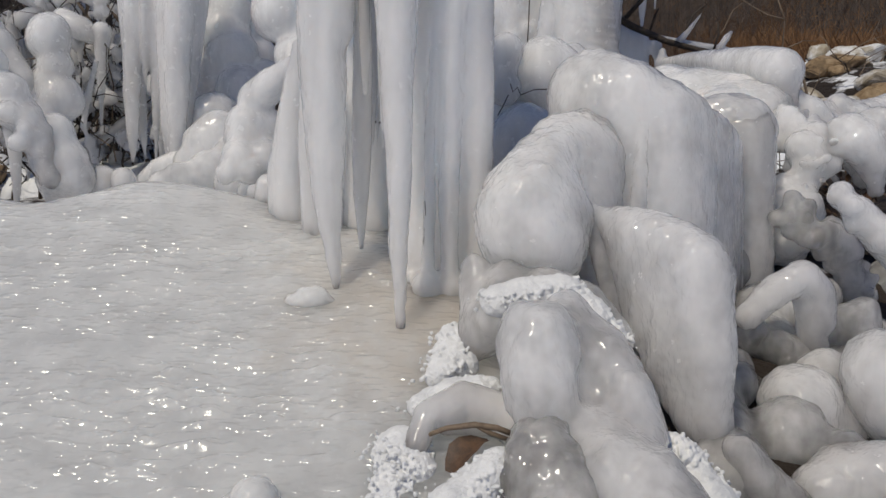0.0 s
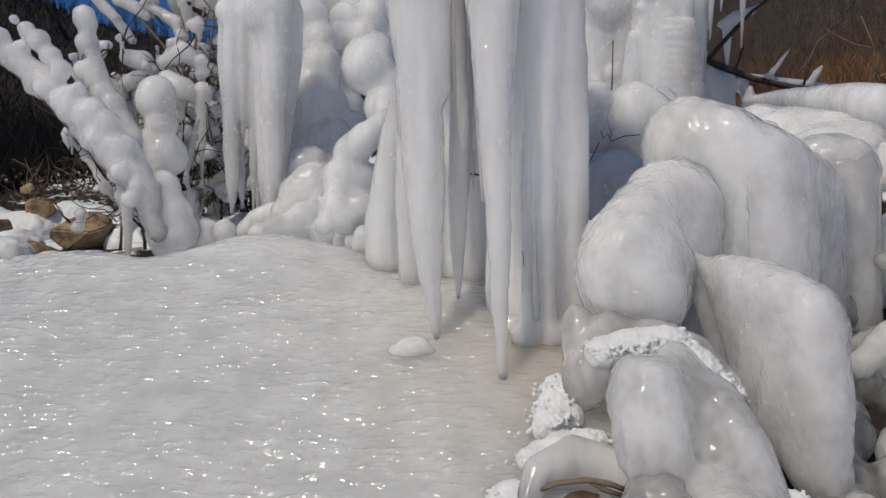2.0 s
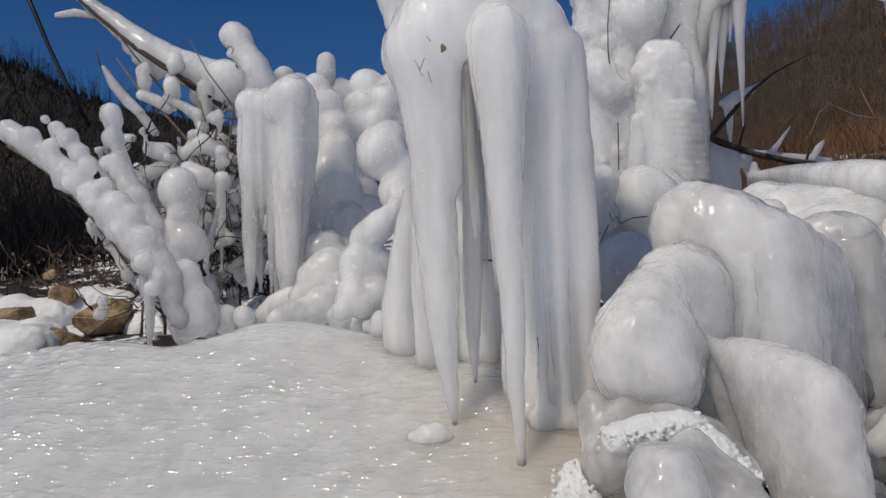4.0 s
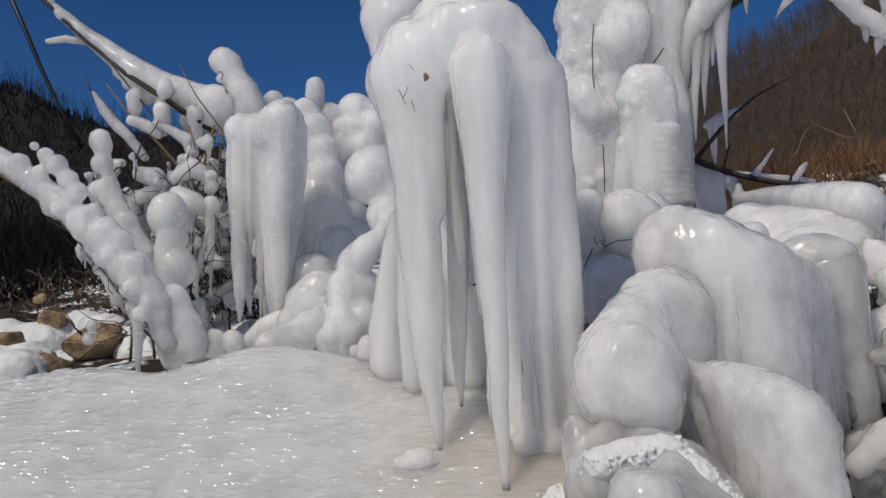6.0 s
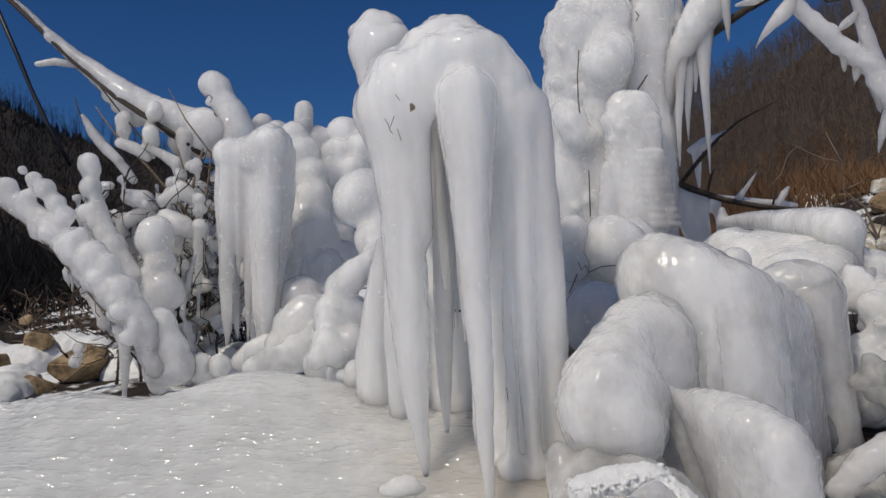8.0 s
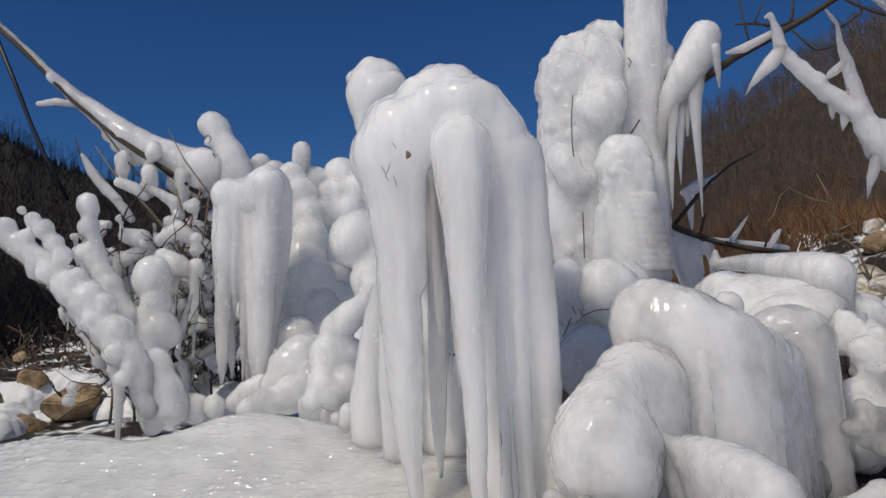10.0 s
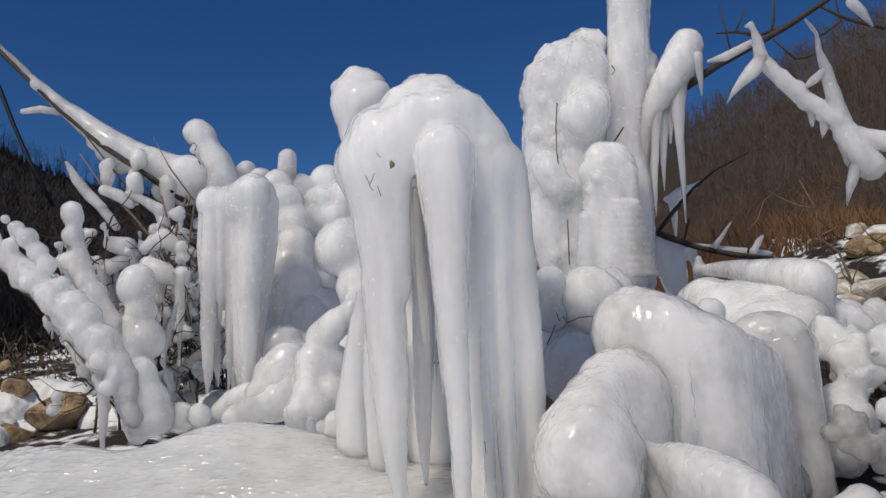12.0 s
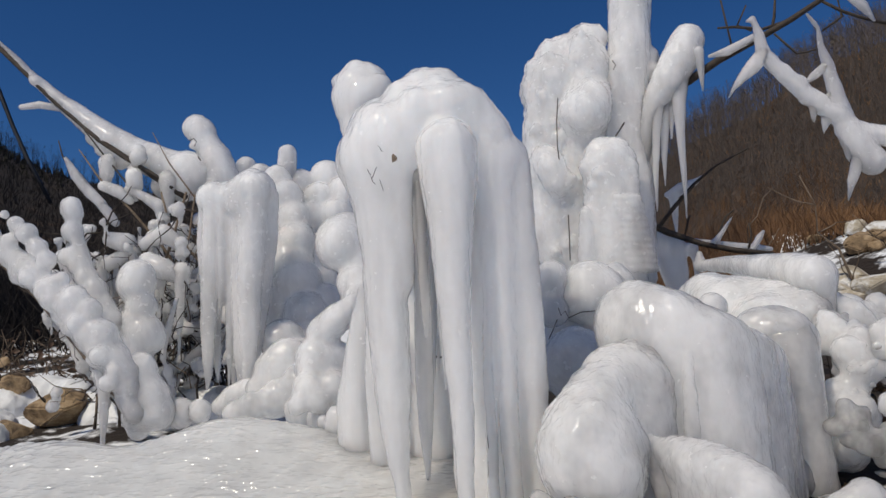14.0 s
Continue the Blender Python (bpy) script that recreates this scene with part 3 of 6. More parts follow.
    for drop in (
        Ice(0.01).chain((-0.151, 2.04, 0.869, 0.009), (-0.151, 2.03, 0.772, 0.009), (-0.149, 2.03, 0.707, 0.006), (-0.15, 2.03, 0.663, 0.002)),
        Ice(0.01).chain((-0.192, 2.3, 0.808, 0.005), (-0.194, 2.3, 0.735, 0.005), (-0.198, 2.3, 0.66, 0.002)),
        Ice(0.01).chain((-0.21, 2.08, 1.266, 0.013), (-0.212, 2.1, 1.096, 0.016), (-0.214, 2.14, 0.91, 0.015), (-0.216, 2.16, 0.808, 0.007)),
    ):
        part("icicle", drop.mesh("icicle", CLEAR, 0.004, ((0.001, (0.02, 0.02, 0.1)),)), top, "slim icicle between the legs")
    part("bark_chip", boulder("bark_chip", TWIG, (0.011, 0.006, 0.016), hash_rng(3), 12), top, "dark chip of bark").location = (-0.273, 2.015, 1.333)


build_column()


# ---- the ice pillar and the heap of ice balls beside it ----
def build_pillar():
    top = thing("ice_pillar", "white ice pillar with two round heads and long icicle legs", "ice pillar")
    f = Ice(0.03)
    f.ball(-1.340, 3.450, 1.556, 0.085)
    f.ball(-1.144, 3.450, 1.573, 0.114)
    f.ball(-1.245, 3.450, 1.545, 0.090)
    f.ball(-1.190, 3.440, 1.510, 0.095)
    f.chain((-1.394, 3.46, 1.532, 0.027), (-1.405, 3.46, 1.348, 0.03), (-1.41, 3.46, 1.208, 0.021), (-1.414, 3.46, 1.098, 0.008), melt=0.012)
    f.chain((-1.343, 3.43, 1.523, 0.045), (-1.354, 3.43, 1.341, 0.043), (-1.362, 3.43, 1.148, 0.04), (-1.371, 3.43, 0.957, 0.037), (-1.379, 3.43, 0.768, 0.027), (-1.384, 3.43, 0.635, 0.008), melt=0.012)
    f.chain((-1.291, 3.42, 1.504, 0.029), (-1.301, 3.42, 1.281, 0.026), (-1.306, 3.42, 1.089, 0.019), (-1.309, 3.42, 0.953, 0.005), melt=0.01)
    f.chain((-1.25, 3.44, 1.504, 0.035), (-1.264, 3.44, 1.198, 0.029), (-1.272, 3.44, 0.897, 0.021), (-1.283, 3.44, 0.629, 0.008), melt=0.012)
    f.chain((-1.204, 3.42, 1.498, 0.042), (-1.214, 3.42, 1.138, 0.037), (-1.22, 3.42, 0.814, 0.029), (-1.221, 3.42, 0.614, 0.011), melt=0.012)
    f.chain((-1.139, 3.41, 1.478, 0.074), (-1.15, 3.41, 1.216, 0.066), (-1.167, 3.41, 0.945, 0.053), (-1.18, 3.41, 0.732, 0.037), (-1.188, 3.41, 0.582, 0.016), melt=0.016)
    f.chain((-1.081, 3.46, 1.491, 0.051), (-1.092, 3.46, 1.273, 0.043), (-1.114, 3.46, 1.053, 0.035), (-1.141, 3.46, 0.836, 0.024), (-1.163, 3.46, 0.703, 0.008), melt=0.012)
    f.chain((-1.042, 3.46, 1.551, 0.024), (-1.056, 3.46, 1.355, 0.027), (-1.073, 3.46, 1.216, 0.016), (-1.084, 3.46, 1.134, 0.005), melt=0.012)
    part("body", f.mesh("body", ICE, 0.007, ((0.006, (0.022, 0.022, 0.6)), (0.004, 0.04))), top)
    for drop in (
        Ice(0.02).chain((-1.351, 3.5, 1.209, 0.024), (-1.358, 3.5, 0.93, 0.022), (-1.358, 3.5, 0.738, 0.016), (-1.354, 3.5, 0.656, 0.005)),
        Ice(0.02).chain((-1.269, 3.5, 0.981, 0.024), (-1.275, 3.5, 0.816, 0.022), (-1.278, 3.5, 0.626, 0.011)),
    ):
        part("icicle", drop.mesh("icicle", ICE, 0.006, ((0.003, (0.03, 0.03, 0.2)),)), top)
    f = Ice(0.03)
    f.chain((-1.163, 3.36, 0.628, 0.052), (-1.236, 3.36, 0.593, 0.057), (-1.291, 3.36, 0.551, 0.047))
    part("foot", f.mesh("foot", ICE, 0.008, ((0.005, 0.06),)), top)
    return top


def build_heap():
    top = thing("ice_heap", "heap of rounded white ice lumps frozen together", "ice heap")
    f = Ice(0.018)
    f.ball(-1.16, 3.95, 1.743, 0.085)
    f.ball(-1.113, 3.92, 1.638, 0.102)
    f.ball(-1.063, 3.9, 1.504, 0.107)
    f.ball(-1.047, 3.86, 1.382, 0.112)
    f.ball(-1.075, 3.86, 1.263, 0.13)
    f.ball(-1.034, 3.82, 1.148, 0.134)
    f.ball(-1.099, 3.8, 1.039, 0.105)
    f.ball(-0.973, 3.75, 0.973, 0.126)
    f.ball(-1.172, 3.75, 0.94, 0.075)
    f.ball(-0.951, 3.7, 0.821, 0.13)
    f.ball(-1.178, 3.9, 1.113, 0.102)
    f.ball(-1.195, 3.98, 1.34, 0.091)
    f.ball(-0.954, 3.95, 1.165, 0.115)
    f.ball(-0.889, 3.85, 1.033, 0.106)
    f.ball(-0.96, 4.0, 1.328, 0.11)
    f.ball(-1.049, 3.55, 0.843, 0.109)
    f.ball(-0.96, 3.5, 0.746, 0.113)
    f.ball(-1.06, 4.05, 1.741, 0.08)
    f.ball(-0.943, 4.0, 1.642, 0.082)
    f.ball(-0.909, 4.1, 1.772, 0.1)
    f.ball(-0.801, 4.05, 1.655, 0.111)
    f.ball(-0.962, 3.98, 1.53, 0.094)
    f.ball(-0.843, 3.98, 1.529, 0.097)
    f.ball(-0.755, 4.1, 1.748, 0.094)
    f.ball(-0.713, 4.1, 1.553, 0.106)
    f.ball(-0.749, 4.0, 1.411, 0.103)
    f.ball(-1.332, 4.2, 1.832, 0.077)
    f.ball(-1.449, 4.3, 1.915, 0.066)
    part("crest", f.mesh("crest", ICE, 0.009, ((0.006, 0.09), (0.003, 0.03))), top)
    f = Ice(0.04)
    f.ball(-0.725, 3.5, 1.278, 0.123)
    f.ball(-0.744, 3.52, 1.329, 0.108)
    f.ball(-0.697, 3.55, 1.379, 0.081)
    f.ball(-0.655, 3.45, 1.095, 0.092)
    f.ball(-0.615, 3.4, 0.995, 0.104)
    f.ball(-0.61, 3.5, 1.193, 0.08)
    part("shoulder", f.mesh("shoulder", ICE, 0.008, ((0.006, 0.08), (0.003, 0.03))), top)
    f = Ice(0.03)
    f.ball(-1.015, 3.3, 0.702, 0.097)
    f.ball(-0.961, 3.32, 0.75, 0.102)
    f.ball(-1.08, 3.25, 0.631, 0.06)
    f.ball(-0.873, 3.2, 0.649, 0.084)
    f.ball(-0.924, 3.15, 0.605, 0.073)
    f.ball(-0.975, 3.15, 0.583, 0.083)
    f.ball(-1.06, 3.1, 0.567, 0.062)
    f.ball(-0.838, 3.05, 0.538, 0.07)
    f.ball(-0.72, 2.9, 0.512, 0.058)
    f.ball(-0.602, 2.75, 0.427, 0.064)
    f.ball(-1.135, 3.1, 0.535, 0.058)
    part("apron", f.mesh("apron", WET, 0.008, ((0.006, 0.08), (0.003, 0.03))), top)
    f = Ice(0.02)
    f.chain((-0.525, 2.8, 1.003, 0.009), (-0.564, 2.82, 0.957, 0.039), (-0.631, 2.85, 0.905, 0.061), (-0.693, 2.87, 0.855, 0.066))
    f.ball(-0.721, 2.86, 0.758, 0.084)
    f.ball(-0.729, 2.85, 0.705, 0.077)
    f.ball(-0.654, 2.9, 0.744, 0.08)
    f.ball(-0.741, 2.78, 0.647, 0.058)
    f.ball(-0.746, 2.76, 0.612, 0.055)
    f.ball(-0.768, 2.72, 0.58, 0.038)
    f.ball(-0.696, 2.76, 0.589, 0.051)
    f.ball(-0.653, 2.82, 0.636, 0.074)
    part("ridge", f.mesh("ridge", ICE, 0.007, ((0.005, 0.07), (0.003, 0.025))), top)
    f = Ice(0.02)
    f.ball(-0.599, 2.62, 0.544, 0.04)
    f.ball(-0.604, 2.62, 0.504, 0.04)
    f.ball(-0.654, 2.66, 0.519, 0.029)
    part("foot", f.mesh("foot", CLEAR, 0.007, ((0.004, 0.05),)), top)
    return top


def build_finial():
    top = thing("ice_finial", "slim rounded ice post on the heap", "ice post")
    f = Ice(0.02)
    f.chain((-1.111, 4.0, 1.905, 0.052), (-1.117, 4.0, 1.823, 0.055), (-1.122, 4.0, 1.725, 0.058), (-1.129, 4.0, 1.596, 0.061))
    part("post", f.mesh("post", ICE, 0.008, ((0.003, 0.06),)), top)


def build_head():
    top = thing("leaning_ice_post", "leaning ice post with a bowed round head", "ice post")
    f = Ice(0.02)
    f.ball(-1.672, 4.1, 2.124, 0.079)
    f.ball(-1.639, 4.1, 2.094, 0.082)
    f.ball(-1.706, 4.08, 2.114, 0.041)
    f.ball(-1.678, 4.05, 2.005, 0.022)
    f.ball(-1.661, 4.05, 2.041, 0.016)
    f.chain((-1.612, 4.1, 2.023, 0.076), (-1.566, 4.1, 1.931, 0.095), (-1.541, 4.1, 1.815, 0.114), (-1.55, 4.1, 1.674, 0.12))
    part("stalk", f.mesh("stalk", ICE, 0.009, ((0.004, 0.05), (0.003, 0.02))), top)
    for ks in ([(-1.675, 4.0, 2.022, 0.003), (-1.654, 4.0, 2.033, 0.003), (-1.638, 4.0, 2.012, 0.003), (-1.652, 4.0, 1.986, 0.003)], [(-1.629, 4.0, 1.925, 0.004), (-1.61, 4.0, 1.884, 0.004), (-1.604, 4.0, 1.837, 0.004), (-1.591, 4.0, 1.757, 0.004)]):
        part("twig", tube("twig", ks, WOOD, 5), top, "dark twig showing through the ice")


build_pillar()
build_heap()
build_finial()
build_head()


# ---- frozen branches beside the sheet ----
def build_long_branch():
    top = thing("frozen_branch", "dark bare branch sheathed in white ice, rising outward", "branch")
    part("wood", tube("wood", [(-3.090, 4.080, 2.916, 0.014), (-2.865, 4.070, 2.699, 0.015), (-2.698, 4.060, 2.527, 0.014), (-2.496, 4.045, 2.318, 0.013), (-2.310, 4.020, 2.152, 0.013), (-2.164, 4.000, 2.034, 0.013), (-2.009, 3.990, 1.924, 0.013), (-1.828, 3.990, 1.772, 0.016), (-1.697, 3.990, 1.688, 0.016)], WOOD), top, "dark bark on the underside")
    f = Ice(0.03)
    f.chain((-3.018, 4.080, 2.881, 0.014), (-2.819, 4.080, 2.678, 0.020), (-2.658, 4.080, 2.502, 0.030), (-2.517, 4.080, 2.365, 0.044), (-2.343, 4.080, 2.220, 0.064), (-2.171, 4.080, 2.076, 0.087), (-2.001, 4.080, 1.975, 0.093), (-1.832, 4.080, 1.896, 0.106), (-1.665, 4.080, 1.820, 0.125))
    f.ball(-2.010, 4.050, 1.969, 0.056)
    f.ball(-2.139, 4.050, 2.025, 0.043)
    f.ball(-1.859, 4.050, 1.911, 0.085)
    f.ball(-1.719, 4.050, 1.867, 0.105)
    f.ball(-2.639, 4.050, 2.476, 0.030)
    f.ball(-2.207, 4.050, 2.030, 0.059)
    f.ball(-2.115, 4.050, 1.946, 0.053)
    f.ball(-2.275, 4.050, 2.093, 0.043)
    f.ball(-1.854, 4.050, 1.777, 0.072)
    f.ball(-1.737, 4.050, 1.752, 0.078)
    f.ball(-1.946, 4.050, 1.978, 0.059)
    part("ice_coat", f.mesh("ice_coat", ICE, 0.010, ((0.006, 0.07),)), top)
    f = Ice(0.02)
    f.chain((-2.746, 4.100, 2.333, 0.017), (-2.633, 4.100, 2.339, 0.024), (-2.507, 4.100, 2.308, 0.020))
    part("side_shoot", f.mesh("side_shoot", ICE, 0.008), top)
    for drip in (
        Ice(0.02).chain((-2.004, 4.000, 1.876, 0.039), (-2.011, 4.000, 1.777, 0.045), (-1.998, 4.000, 1.704, 0.019)),
        Ice(0.02).chain((-2.164, 4.000, 1.921, 0.052), (-2.181, 4.000, 1.822, 0.026), (-2.191, 4.000, 1.773, 0.013)),
        Ice(0.02).chain((-1.799, 4.000, 1.795, 0.065), (-1.807, 4.000, 1.697, 0.039), (-1.815, 4.000, 1.584, 0.013)),
    ):
        part("ice_drip", drip.mesh("ice_drip", ICE, 0.009, ((0.003, 0.05),)), top)
    for ks in ([(-2.319, 3.96, 2.165, 0.008), (-2.196, 3.96, 2.049, 0.01), (-2.046, 3.96, 1.938, 0.011), (-1.882, 3.96, 1.834, 0.012), (-1.765, 3.96, 1.741, 0.01)], [(-2.281, 3.94, 2.129, 0.005), (-2.153, 3.94, 1.955, 0.005), (-2.022, 3.94, 1.785, 0.006), (-1.91, 3.94, 1.631, 0.005)], [(-2.427, 3.95, 2.064, 0.003), (-2.404, 3.95, 1.976, 0.005), (-2.344, 3.95, 1.853, 0.006), (-2.245, 3.95, 1.722, 0.006)]):
        part("twig", tube("twig", ks, WOOD, 6), top, "dark twig under the ice")
    for drip in (
        Ice(0.02).chain((-1.954, 3.95, 1.968, 0.04), (-1.958, 3.95, 1.935, 0.049), (-1.975, 3.95, 1.898, 0.025)),
        Ice(0.02).chain((-2.135, 3.95, 1.926, 0.037), (-2.143, 3.95, 1.851, 0.04), (-2.14, 3.95, 1.818, 0.028)),
        Ice(0.02).chain((-1.969, 3.92, 1.819, 0.046), (-1.964, 3.92, 1.76, 0.043), (-1.958, 3.92, 1.695, 0.015)),
        Ice(0.02).chain((-2.355, 3.9, 1.94, 0.012), (-2.296, 3.9, 1.838, 0.028), (-2.224, 3.9, 1.743, 0.031), (-2.146, 3.9, 1.666, 0.028)),
        Ice(0.02).chain((-2.135, 3.9, 1.768, 0.031), (-2.053, 3.9, 1.73, 0.034), (-1.982, 3.9, 1.674, 0.024)),
    ):
        part("ice_drip", drip.mesh("ice_drip", ICE, 0.007, ((0.003, 0.04),)), top)


def build_diagonal_branch():
    top = thing("frozen_branch", "leaning branch under thick glossy ice lumps", "branch")
    part("wood", tube("wood", [(-2.288, 3.000, 1.352, 0.012), (-2.132, 3.000, 1.249, 0.012), (-1.977, 3.000, 1.097, 0.012), (-1.851, 3.000, 0.944, 0.012), (-1.726, 3.000, 0.793, 0.012), (-1.627, 3.000, 0.670, 0.014), (-1.574, 3.000, 0.592, 0.017), (-1.549, 3.000, 0.549, 0.019)], TWIG), top, "bare brown bark along the underside")
    f = Ice(0.026)
    f.chain((-2.303, 3.020, 1.418, 0.050), (-2.146, 3.020, 1.307, 0.052), (-2.016, 3.020, 1.204, 0.054), (-1.888, 3.020, 1.073, 0.061), (-1.762, 3.020, 0.949, 0.073), (-1.662, 3.020, 0.832, 0.072), (-1.583, 3.020, 0.694, 0.062), (-1.539, 3.020, 0.570, 0.053))
    f.ball(-2.115, 3.000, 1.453, 0.020)
    f.ball(-2.063, 3.000, 1.407, 0.035)
    f.ball(-2.011, 3.000, 1.361, 0.047)
    f.ball(-1.964, 3.000, 1.298, 0.044)
    f.ball(-1.923, 3.000, 1.236, 0.044)
    f.ball(-1.847, 3.000, 1.158, 0.029)
    f.ball(-1.887, 3.000, 1.128, 0.049)
    f.ball(-1.801, 3.000, 1.062, 0.063)
    f.ball(-1.731, 3.000, 1.014, 0.053)
    f.ball(-1.806, 3.000, 0.990, 0.053)
    f.ball(-1.671, 3.000, 0.905, 0.063)
    f.ball(-1.726, 3.000, 0.889, 0.058)
    f.ball(-1.612, 3.000, 0.796, 0.058)
    f.ball(-1.565, 3.000, 0.737, 0.048)
    f.ball(-2.095, 3.000, 1.332, 0.035)
    f.ball(-2.185, 3.000, 1.387, 0.040)
    knobs(f, [(-2.146, 3.000, 1.307, 0.050), (-1.888, 3.000, 1.073, 0.060), (-1.662, 2.985, 0.832, 0.072), (-1.570, 2.985, 0.650, 0.060)], 34, 0.022, 0.040, hash_rng(51), 0.75)
    part("ice_coat", f.mesh("ice_coat", ICE, 0.007, ((0.005, 0.05), (0.003, 0.02))), top)
    part("icicle", Ice(0.02).chain((-1.676, 3.000, 0.755, 0.034), (-1.666, 3.000, 0.648, 0.024), (-1.669, 3.000, 0.531, 0.017), (-1.674, 3.000, 0.420, 0.007)).mesh("icicle", CLEAR, 0.006, ((0.003, 0.04),)), top)


def build_ball_stack():
    top = thing("ice_ball_stack", "upright stack of smooth glossy ice balls", "ice balls")
    f = Ice(0.016)
    f.ball(-1.690, 3.350, 1.147, 0.091)
    f.ball(-1.684, 3.350, 1.182, 0.081)
    f.ball(-1.666, 3.350, 1.046, 0.075)
    f.ball(-1.656, 3.350, 0.918, 0.091)
    f.ball(-1.694, 3.350, 0.963, 0.075)
    f.ball(-1.629, 3.350, 0.884, 0.075)
    f.ball(-1.771, 3.350, 0.962, 0.062)
    f.ball(-1.706, 3.350, 0.794, 0.093)
    f.ball(-1.706, 3.350, 0.831, 0.085)
    part("upper_lump", f.mesh("upper_lump", ICE, 0.007, ((0.005, 0.06), (0.002, 0.025))), top)
    f = Ice(0.02)
    f.ball(-1.512, 3.080, 0.630, 0.093)
    f.ball(-1.478, 3.080, 0.561, 0.083)
    f.ball(-1.542, 3.080, 0.684, 0.083)
    f.ball(-1.552, 3.080, 0.745, 0.078)
    f.ball(-1.558, 3.080, 0.489, 0.046)
    f.ball(-1.543, 3.080, 0.552, 0.083)
    part("lower_lump", f.mesh("lower_lump", ICE, 0.007, ((0.005, 0.06), (0.002, 0.025))), top)
    lump(top, -1.398, 3.150, 0.546, 0.069)
    lump(top, -1.317, 3.150, 0.551, 0.054)
    lump(top, -1.448, 3.150, 0.563, 0.064)


def build_knobbly_stick():
    top = thing("ice_stick", "knobbly stick of small stacked ice lumps", "ice stick")
    f = Ice(0.014)
    f.chain((-1.980, 3.300, 1.516, 0.038), (-1.965, 3.300, 1.411, 0.032), (-1.937, 3.300, 1.328, 0.035), (-1.915, 3.300, 1.219, 0.043), (-1.846, 3.300, 1.081, 0.053), (-1.778, 3.300, 0.971, 0.053))
    f.ball(-1.982, 3.300, 1.533, 0.049)
    f.ball(-1.971, 3.300, 1.499, 0.046)
    f.ball(-1.976, 3.300, 1.412, 0.051)
    f.ball(-1.998, 3.300, 1.291, 0.046)
    f.ball(-1.959, 3.300, 1.297, 0.048)
    f.ball(-1.943, 3.300, 1.248, 0.051)
    f.ball(-1.909, 3.300, 1.186, 0.053)
    f.ball(-2.021, 3.300, 1.511, 0.016)
    f.ball(-1.865, 3.300, 1.130, 0.058)
    part("body", f.mesh("body", ICE, 0.007, ((0.004, 0.05), (0.002, 0.02))), top)


build_long_branch()
build_diagonal_branch()
build_ball_stack()
build_knobbly_stick()


# ---- ice mounds beyond the edge of the sheet ----
def build_shaded_balls():
    top = thing("ice_balls", "smooth ice balls in the shade of the tall column", "ice balls")
    for label, balls in (
        ("broad rounded ice ball", ((0.367, 2.8, 0.956, 0.116), (0.412, 2.8, 0.927, 0.107), (0.344, 2.82, 0.91, 0.099), (0.279, 2.82, 0.925, 0.078), (0.405, 2.84, 0.831, 0.109))),
        ("rounded ice ball between", ((0.297, 2.86, 0.815, 0.088), (0.369, 2.84, 0.789, 0.1), (0.217, 2.86, 0.776, 0.079), (0.263, 2.84, 0.686, 0.096))),
        ("low ice ball", ((0.273, 2.6, 0.724, 0.096), (0.305, 2.62, 0.7, 0.093), (0.241, 2.6, 0.674, 0.1), (0.294, 2.6, 0.592, 0.1))),
        ("small ice ball behind", ((0.219, 2.75, 1.011, 0.067), (0.203, 2.75, 0.969, 0.063), (0.216, 2.75, 0.882, 0.063))),
        ("small ice ball behind", ((0.489, 2.95, 1.016, 0.057), (0.523, 2.95, 0.981, 0.054), (0.495, 2.95, 0.919, 0.068))),
    ):
        f = Ice(0.03)
        for b in balls:
            f.ball(*b)
        part("ball", f.mesh("ball", ICE, 0.008, ((0.005, 0.07), (0.003, 0.025))), top, label)
    for ks in ([(0.231, 2.66, 0.889, 0.002), (0.239, 2.66, 0.861, 0.002), (0.255, 2.66, 0.877, 0.002), (0.266, 2.66, 0.851, 0.002), (0.312, 2.66, 0.869, 0.002), (0.364, 2.66, 0.871, 0.002)], [(0.184, 2.6, 0.778, 0.002), (0.2, 2.6, 0.807, 0.002), (0.219, 2.6, 0.846, 0.002)]):
        part("twig", tube("twig", ks, WOOD, 5), top, "dark twig between the balls")


